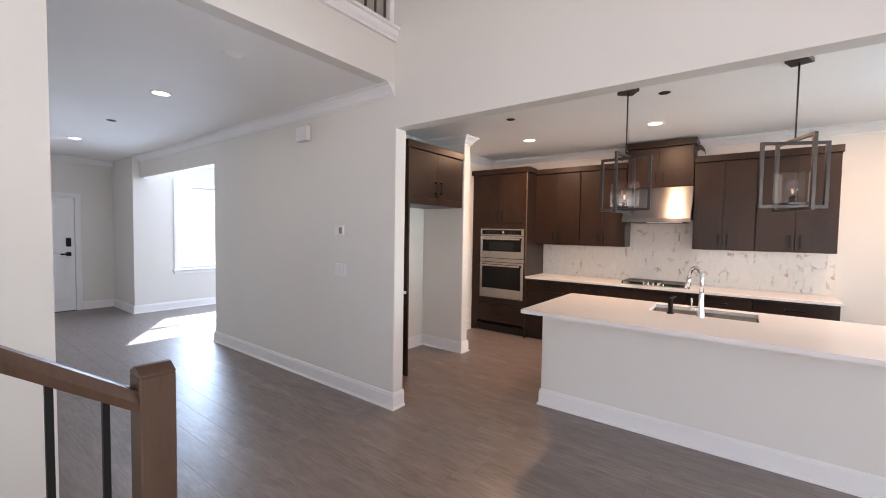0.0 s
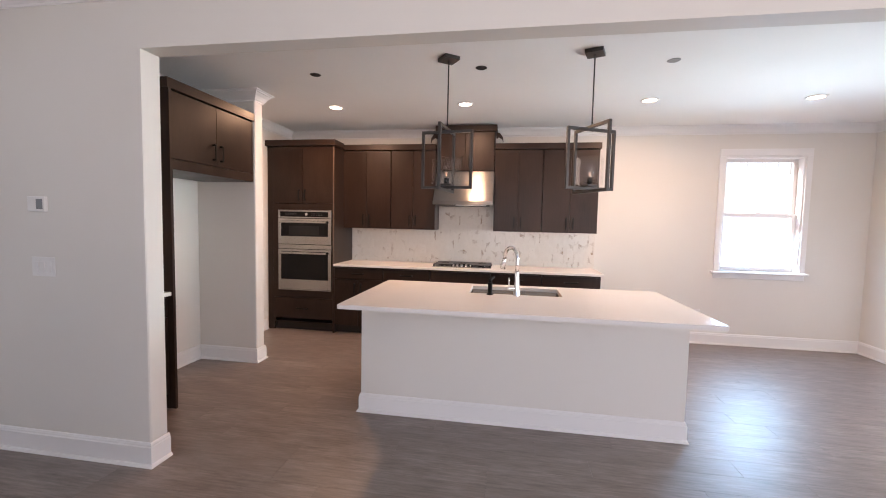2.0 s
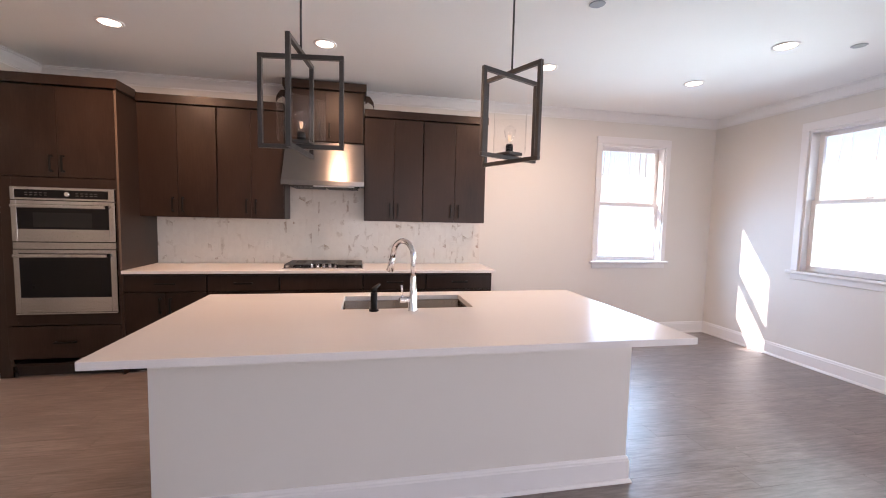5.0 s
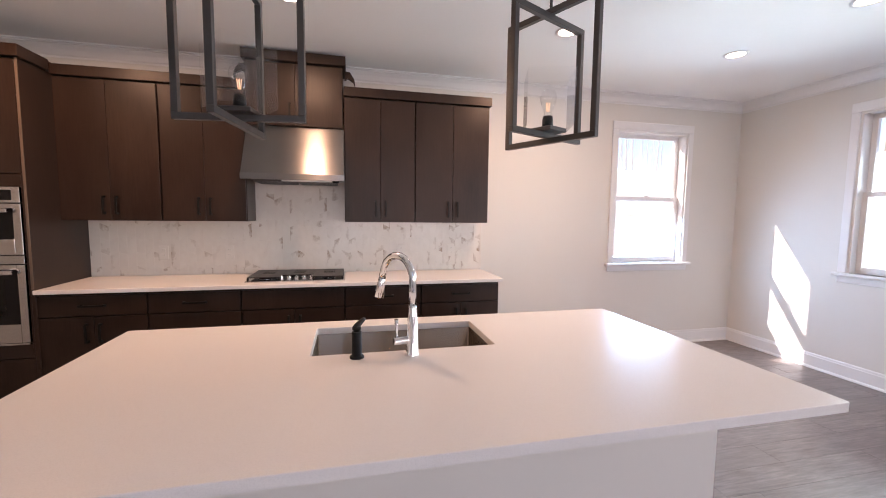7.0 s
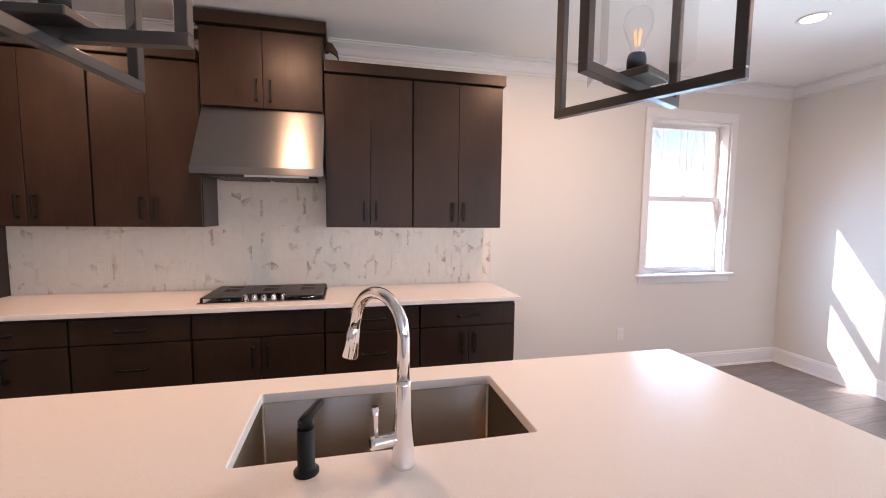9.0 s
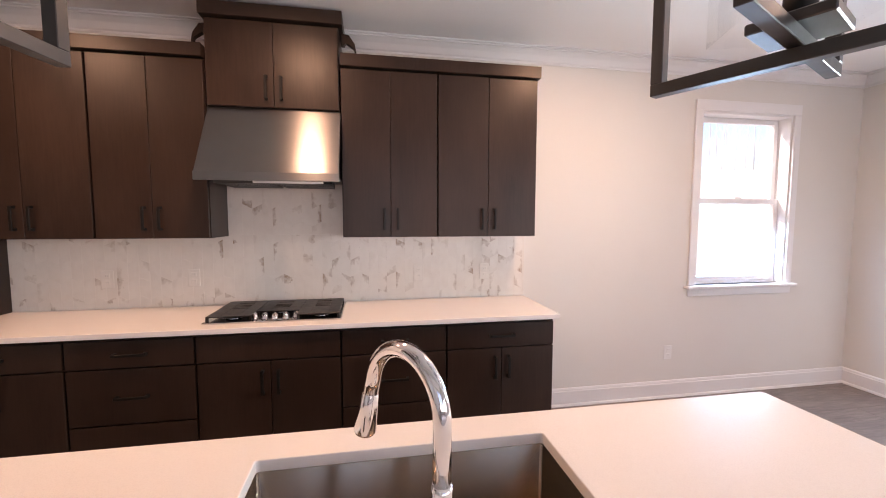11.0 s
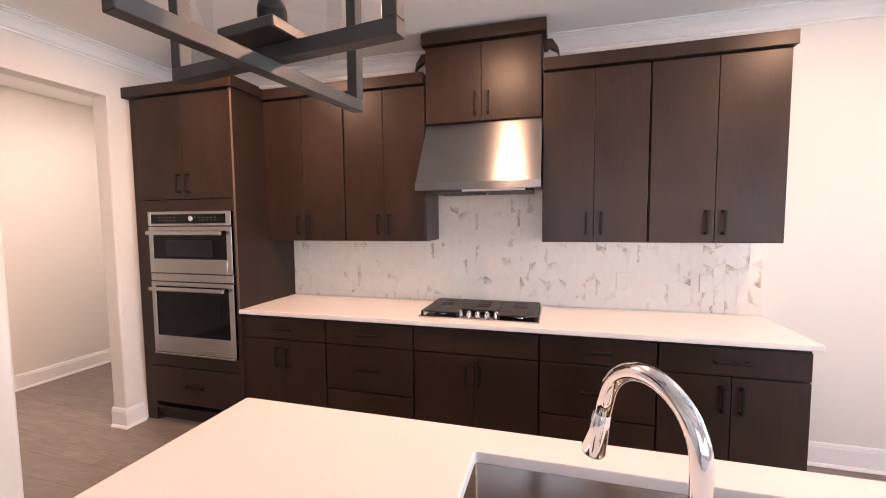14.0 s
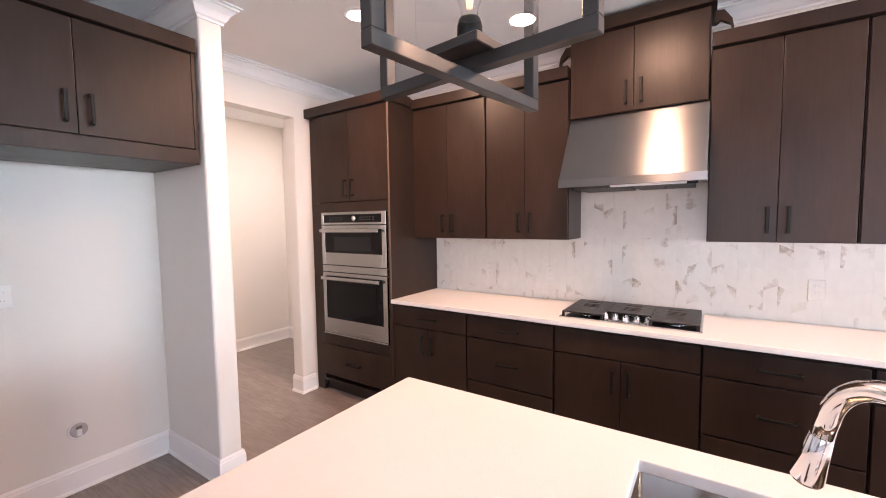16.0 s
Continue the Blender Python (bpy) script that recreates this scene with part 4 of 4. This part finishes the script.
# the last three fittings are added, out of view, for the hallway lamps
for p in DOWNLIGHTS + ADDED_HALL_LIGHTS:
    downlight(*p)
for x, y, z, dark in ((-1.06, 3.91, CEIL, True), (0.385, 3.9, CEIL, True), (1.84, 3.9, CEIL, False), (3.98, 3.97, CEIL, False), (-4.99, 1.5, HALL_CEIL, True)):
    t = thing("ceiling_outlet", (x, y, z), "unfinished round opening in the ceiling with a dark cover", "ceiling outlet", "round ceiling openings")
    bm = bmesh.new()
    lathe(bm, [(0.044, 0.0), (0.044, -0.003), (0.042, -0.004)], sides=28)
    part("cover", bm, BLACK if dark else GREYPL, t)
    bm = bmesh.new()
    for k in range(28):
        a, b = k * math.tau / 28, (k + 1) * math.tau / 28
        ring = [bm.verts.new((r * math.cos(q), r * math.sin(q), zz)) for r, zz, q in ((0.044, -0.004, a), (0.048, -0.002, a), (0.048, -0.002, b), (0.044, -0.004, b))]
        bm.faces.new(ring)
    part("rim", bm, BRONZE if dark else GREYPL, t)
v = thing("ceiling_vent", (-1.973, 1.454, HALL_CEIL), "small white slotted air vent in the hall ceiling", "vent")
boxpart("plate", (-0.042, 0.042, -0.075, 0.075, -0.006, 0), TRIM, v)
for k in range(5):
    boxpart("slat", (-0.034 + k * 0.015, -0.027 + k * 0.015, -0.064, 0.064, -0.01, -0.006), TRIM, v, bevel=0.001)

# ---- wall fittings ----


def outlet(x, y, z, turn, label="white plastic wall outlet", name="wall_outlet", wide=0.072, kind="outlet", tall_=0.116, plastic=None):
    plastic = plastic or PLASTIC
    t = thing(name, (x, y, z), label, "outlet" if kind == "outlet" else "light switch", turn=turn)
    boxpart("cover_plate", (-wide / 2, wide / 2, -0.006, 0, -tall_ / 2, tall_ / 2), plastic, t, bevel=0.002)
    if kind == "outlet":
        for dz in (-0.022, 0.022):
            sock = boxpart("socket", (-0.016, 0.016, -0.009, -0.006, dz - 0.014, dz + 0.014), plastic, t, bevel=0.001)
            bm = bmesh.new()
            for sx in (-0.006, 0.006):
                box(bm, sx - 0.001, sx + 0.001, -0.0094, -0.009, dz - 0.002, dz + 0.006)
            part("slots", bm, SLOTGREY, sock)
    else:
        m = max(1, round(wide / 0.055))
        for k in range(m):
            cx = (k - (m - 1) / 2) * 0.046
            boxpart("rocker", (cx - 0.016, cx + 0.016, -0.011, -0.006, -0.033, 0.033), PLASTIC, t, bevel=0.002)
    return t


for ox in (-1.045, -0.535, 0.966, 1.46):
    outlet(ox, BACK - 0.008, 1.105, 0, "cream outlet on the marble backsplash", plastic=CREAM)
outlet(3.06, BACK, 0.385, 0, "white outlet low on the kitchen wall")
outlet(NICHE, 3.545, 1.16, 90, "white outlet in the fridge niche")
outlet(-2.115, FRONT, 1.168, 0, "white three-gang light switch plate", "light_switch", 0.165, "switch")
th = thing("thermostat", (-2.13, FRONT, 1.543), "small white wall thermostat with a grey screen", "thermostat")
boxpart("case", (-0.062, 0.062, -0.022, 0, -0.045, 0.045), PLASTIC, th, bevel=0.006, seg=3)
boxpart("screen", (0.004, 0.05, -0.0235, -0.021, -0.03, 0.03), GREYPL, th, "grey screen", 0.001)
ch = thing("door_chime", (-2.695, FRONT, 2.53), "square white door chime box high on the wall", "door chime")
boxpart("case", (-0.098, 0.098, -0.055, 0, -0.08, 0.08), PLASTIC, ch, bevel=0.014, seg=3)
wb = thing("water_box", (NICHE, 3.80, 0.346), "round pale grey water supply box in the niche wall", "water box", turn=90)
bm = bmesh.new()
lathe(bm, [(0.052, 0.0), (0.052, 0.006), (0.044, 0.008), (0.042, -0.0)], sides=28)
rim = part("rim", bm, PLASTIC, wb, "white plastic rim")
rim.matrix_local = pose(0, 0, 0, 90, 0, 0)
bm = bmesh.new()
lathe(bm, [(0.041, 0.0), (0.041, 0.003), (0.02, 0.004)], sides=24)
cup = part("cup", bm, plain("pale_grey_plastic", (0.42, 0.4, 0.4), 0.45), wb, "pale grey recessed cup")
cup.matrix_local = pose(0, -0.001, 0, 90, 0, 0)
bm = bmesh.new()
box(bm, -0.012, 0.012, -0.034, 0.006, 0.004, 0.014, 0.003)
part("valve", bm, PLASTIC, cup, "white shut-off valve")
bm = bmesh.new()
box(bm, -0.014, 0.014, 0.008, 0.026, 0.004, 0.012, 0.003)
part("valve_tap", bm, plain("tan_tap", (0.2, 0.16, 0.12), 0.5), cup, "small tan tap")

# ---- front door ----
fd = tagged(new("door_front"), "closed white panelled front door with black lock set", "door", kind="structure")
boxpart("leaf", (-8.86, -8.815, 0.957, 1.863, 0.0, 2.045), TRIM, fd)
for za, zb in ((0.2, 0.9), (1.05, 1.92)):
    for ya, yb in ((1.06, 1.36), (1.46, 1.76)):
        boxpart("door_panel", (-8.822, -8.808, ya, yb, za, zb), TRIM, fd, bevel=0.006, seg=2)
boxpart("casing", (-8.8, -8.78, 1.87, 1.955, 0, 2.05), TRIM, fd, "white painted door casing")
boxpart("casing", (-8.8, -8.78, 0.865, 0.95, 0, 2.05), TRIM, fd)
boxpart("head_casing", (-8.8, -8.778, 0.865, 1.955, 2.05, 2.135), TRIM, fd)
boxpart("threshold", (-8.84, -8.76, 0.96, 1.86, 0, 0.012), STEEL_H, fd, "pale metal threshold")
lk = boxpart("keypad", (-8.815, -8.785, 1.745, 1.815, 1.17, 1.33), BLACK, fd, "black keypad lock", 0.006)
bm = bmesh.new()
box(bm, -8.815, -8.795, 1.745, 1.815, 1.0, 1.07, 0.006)
box(bm, -8.795, -8.76, 1.77, 1.79, 1.025, 1.045, 0.003)
box(bm, -8.775, -8.755, 1.66, 1.79, 1.022, 1.048, 0.005)
part("door_handle", bm, BLACK, fd, "black lever handle")

# ---- staircase at the great room ----
stair = thing("staircase", (-1.41, 0.33, 0), "lower flight of stairs with oak rail and black balusters", "staircase")
SWID = 1.31
for k in range(7):
    boxpart("riser", (0, SWID - 0.03, -0.27 * k - 0.02, -0.27 * k, 0.185 * k, 0.185 * (k + 1) - 0.03), TRIM, stair, bevel=0)
    boxpart("tread", (0, SWID, -0.27 * (k + 1) - 0.02, -0.27 * k + 0.025, 0.185 * (k + 1) - 0.03, 0.185 * (k + 1)), OAK, stair, bevel=0.006)
bm = bmesh.new()
prism(bm, [(0, 0), (-1.89, 0), (-1.89, 1.265), (-1.62, 1.08), (0, 0.15)], 0, SWID - 0.05, SWID - 0.03)
part("stringer", bm, TRIM, stair, "white stair side")
NX, NY = -0.15 + 1.41, 0.385 - 0.33
bm = bmesh.new()
prism(bm, [(NX - 0.037, NY - 0.037), (NX + 0.037, NY - 0.037), (NX + 0.037, NY + 0.037), (NX - 0.037, NY + 0.037)], 2, 0, 1.198, 0.003, 1)
newel = part("newel_post", bm, OAK, stair, "square stained oak newel post")
bm = bmesh.new()
prism(bm, [(NX - 0.0365, 1.197), (NX + 0.0365, 1.197), (NX + 0.0365, 1.204), (NX + 0.008, 1.219), (NX - 0.008, 1.219), (NX - 0.0365, 1.204)], 1, NY - 0.0365, NY + 0.0365, 0.001, 1)
part("cap", bm, OAK, newel, "flat chamfered oak cap")
bm = bmesh.new()
slope = 0.71
y1 = -1.7
prof = [(-0.02, -0.03), (0.02, -0.03), (0.03, -0.006), (0.02, 0.02), (-0.02, 0.02), (-0.03, -0.006)]
a = [bm.verts.new((NX + o, NY - 0.037, 1.115 + 0.03 + u)) for o, u in prof]
b = [bm.verts.new((NX + o, y1, 1.145 + u + slope * (NY - 0.037 - y1))) for o, u in prof]
for i in range(6):
    bm.faces.new((a[i], a[(i + 1) % 6], b[(i + 1) % 6], b[i]))
bm.faces.new(a)
bm.faces.new(b)
part("handrail", bm, OAK, stair, "sloping oak handrail")
for k in range(17):
    yy = NY - 0.092 - k * 0.092
    step = max(1, math.ceil((-yy - 0.0) / 0.27))
    ztop = 1.115 + slope * (NY - 0.037 - yy)
    boxpart("baluster", (NX - 0.0065, NX + 0.0065, yy - 0.0065, yy + 0.0065, 0.185 * min(step, 7), ztop), BLACK, stair, "square black iron baluster", 0)

# ---- loft railing ----
lr = thing("loft_railing", (-1.47, 0.5, 3.232), "loft guard rail with brown stained balusters on a white ledge", "railing")
boxpart("handrail", (-0.03, 0.03, 0, 2.03, 0.93, 0.98), OAK, lr, bevel=0.006)
for k in range(19):
    boxpart("baluster", (-0.007, 0.007, 0.07 + k * 0.104, 0.084 + k * 0.104, 0, 0.93), OAK, lr, "brown stained baluster", 0)
boxpart("wall_post", (-0.03, 0.03, 1.985, 2.033, 0, 1.0), TRIM, lr, "white half post at the wall")

# ---- outside ----
bm = bmesh.new()
bmesh.ops.create_grid(bm, x_segments=160, y_segments=160, size=400)
for vtx in bm.verts:
    d = max(0.0, max(vtx.co.y - 9.0, vtx.co.x - 8.0))
    vtx.co.z = -0.45 + min(d, 22) * 0.26
gr = setting("ground", bm, DIRT, "pale sunlit bare ground sloping up to woods", "ground")


def bare_tree(x, y, z, height, seed):
    rnd = random.Random(seed)
    t = thing("bare_tree", (x, y, z - 0.1), "leafless winter tree at the wood's edge, bark paled for haze", "tree", "bare trees behind the house")
    bm = bmesh.new()
    r0 = height * 0.0045
    pts, p = [], Vector((0, 0, 0))
    for k in range(7):
        pts.append(p.copy())
        p += Vector((rnd.uniform(-0.12, 0.12), rnd.uniform(-0.12, 0.12), height / 6))
    tube(bm, pts, [r0 * (1 - 0.14 * k) for k in range(7)], 7)
    part("trunk", bm, BARK, t)
    bm = bmesh.new()
    for k in range(16):
        f = rnd.uniform(0.3, 0.97)
        i = min(int(f * 6), 5)
        s = pts[i].lerp(pts[i + 1], f * 6 - i)
        a = rnd.uniform(0, math.tau)
        ln = height * rnd.uniform(0.12, 0.28) * (1.15 - f * 0.6)
        d = Vector((math.cos(a), math.sin(a), rnd.uniform(0.5, 1.4))).normalized()
        m = s + d * ln * 0.5 + Vector((0, 0, ln * 0.05))
        en = s + d * ln + Vector((rnd.uniform(-0.1, 0.1), rnd.uniform(-0.1, 0.1), ln * 0.2))
        tube(bm, [s, m, en], [r0 * 0.34, r0 * 0.2, r0 * 0.06], 5)
        for q in range(3):
            b = m.lerp(en, rnd.random())
            d2 = (d + Vector((rnd.uniform(-1, 1), rnd.uniform(-1, 1), rnd.uniform(0, 0.8)))).normalized()
            tube(bm, [b, b + d2 * ln * 0.35], [r0 * 0.12, r0 * 0.04], 4)
    part("limbs", bm, BARK, t)


rnd = random.Random(4)
for k in range(110):
    x, y = rnd.uniform(20, 52), rnd.uniform(31, 54)
    if k % 3 == 0:
        x, y = rnd.uniform(31, 50), rnd.uniform(12, 34)
    d = max(0.0, max(y - 9.0, x - 8.0))
    bare_tree(x, y, -0.45 + min(d, 22) * 0.26, rnd.uniform(9, 15), k)

# ---- backsplash tiles ----
splash = tagged(new("backsplash"), "white marble chevron mosaic backsplash with brown veining", "backsplash", kind="structure")
bm = bmesh.new()
box(bm, -1.592, 1.775, BACK - 0.006, BACK, 0.914, 1.385)
box(bm, -0.315, 0.452, BACK - 0.006, BACK, 1.385, 1.74)
part("grout_bed", bm, GROUT, splash, "pale grout")
TWID, THGT, PT, GAP = 0.064, 0.12, 0.032, 0.00015


def clip(poly, axis, lim, keep_less):
    out = []
    for i, p in enumerate(poly):
        q = poly[(i + 1) % len(poly)]
        pin, qin = (p[axis] <= lim) == keep_less, (q[axis] <= lim) == keep_less
        if pin:
            out.append(p)
        if pin != qin:
            f = (lim - p[axis]) / (q[axis] - p[axis])
            out.append((p[0] + f * (q[0] - p[0]), p[1] + f * (q[1] - p[1])))
    return out


tile_cache = {}


def tile(poly):
    cx, cz = sum(p[0] for p in poly) / len(poly), sum(p[1] for p in poly) / len(poly)
    local = tuple((round(p[0] - cx, 4), round(p[1] - cz, 4)) for p in poly)
    if local not in tile_cache:
        bm = bmesh.new()
        top = [bm.verts.new((a * 0.9985, -0.0008, b * 0.9985)) for a, b in local]
        low = [bm.verts.new((a, 0, b)) for a, b in local]
        bm.faces.new(top)
        for i in range(len(local)):
            j = (i + 1) % len(local)
            bm.faces.new((top[i], top[j], low[j], low[i]))
        tile_cache[local] = mesh_of("tile", bm, TILE)
    ob = new("tile", tile_cache[local])
    ob.location = (cx, BACK - 0.0061, cz)
    ob.parent = splash


col, x = 0, -1.60
while x < 1.80:
    s = PT / 2 if col % 2 else -PT / 2
    z = 0.80
    while z < 1.85:
        w, h = TWID / 2 - GAP, THGT / 2 - GAP
        lean_piece = [(x - w, z - h - s), (x + w, z - h + s), (x + w, z + h + s), (x - w, z + h - s)]
        for x0, x1, z0, z1 in ((-1.59, 1.773, 0.9145, 1.386), (-0.314, 0.451, 1.388, 1.74)):
            p = clip(clip(clip(clip(lean_piece, 0, x0, False), 0, x1, True), 1, z0, False), 1, z1, True)
            if len(p) > 2 and max(a[0] for a in p) - min(a[0] for a in p) > 0.008 and max(a[1] for a in p) - min(a[1] for a in p) > 0.008:
                tile(p)
        z += THGT
    col, x = col + 1, x + TWID

# ---- floor planks ----
PW, PL = 0.182, 1.22
plank_cache = {}


def plank(x0, x1, y):
    ln = round(x1 - x0, 3)
    if ln not in plank_cache:
        bm = bmesh.new()
        g = 0.0004
        bev = 0.0005
        lo = [bm.verts.new(p) for p in ((g, g, -0.004), (ln - g, g, -0.004), (ln - g, PW - g, -0.004), (g, PW - g, -0.004))]
        md = [bm.verts.new((p.co.x, p.co.y, -0.0009)) for p in lo]
        up = [bm.verts.new(p) for p in ((g + bev, g + bev, 0), (ln - g - bev, g + bev, 0), (ln - g - bev, PW - g - bev, 0), (g + bev, PW - g - bev, 0))]
        bm.faces.new(up)
        for r0, r1 in ((lo, md), (md, up)):
            for i in range(4):
                j = (i + 1) % 4
                bm.faces.new((r0[i], r0[j], r1[j], r1[i]))
        plank_cache[ln] = mesh_of("plank", bm, PLANK)
    ob = new("plank", plank_cache[ln])
    ob.location = (x0, y, 0)
    ob.parent = floor
    return ob


rnd = random.Random(11)
rest = bmesh.new()
yy = -4.0
while yy < 6.38:
    xlo, xhi = -8.9, RIGHT
    x = xlo - rnd.randint(0, 11) * 0.1
    while x < xhi:
        x0, x1 = max(x, xlo), min(x + PL, xhi)
        near = yy > 0.25 and yy < BACK and x1 > -3.0
        if x1 - x0 > 0.02:
            if near:
                plank(x0, x1, yy)
            else:
                for d in ((x0 + 0.0007, x1 - 0.0007, yy + 0.0007, yy + PW - 0.0007, -0.004, 0.0),):
                    vs = [rest.verts.new(p) for p in ((d[0], d[2], 0), (d[1], d[2], 0), (d[1], d[3], 0), (d[0], d[3], 0))]
                    rest.faces.new(vs)
        x += PL
    yy += PW
tagged(part("planks", rest, PLANK, floor), kind="stuff")
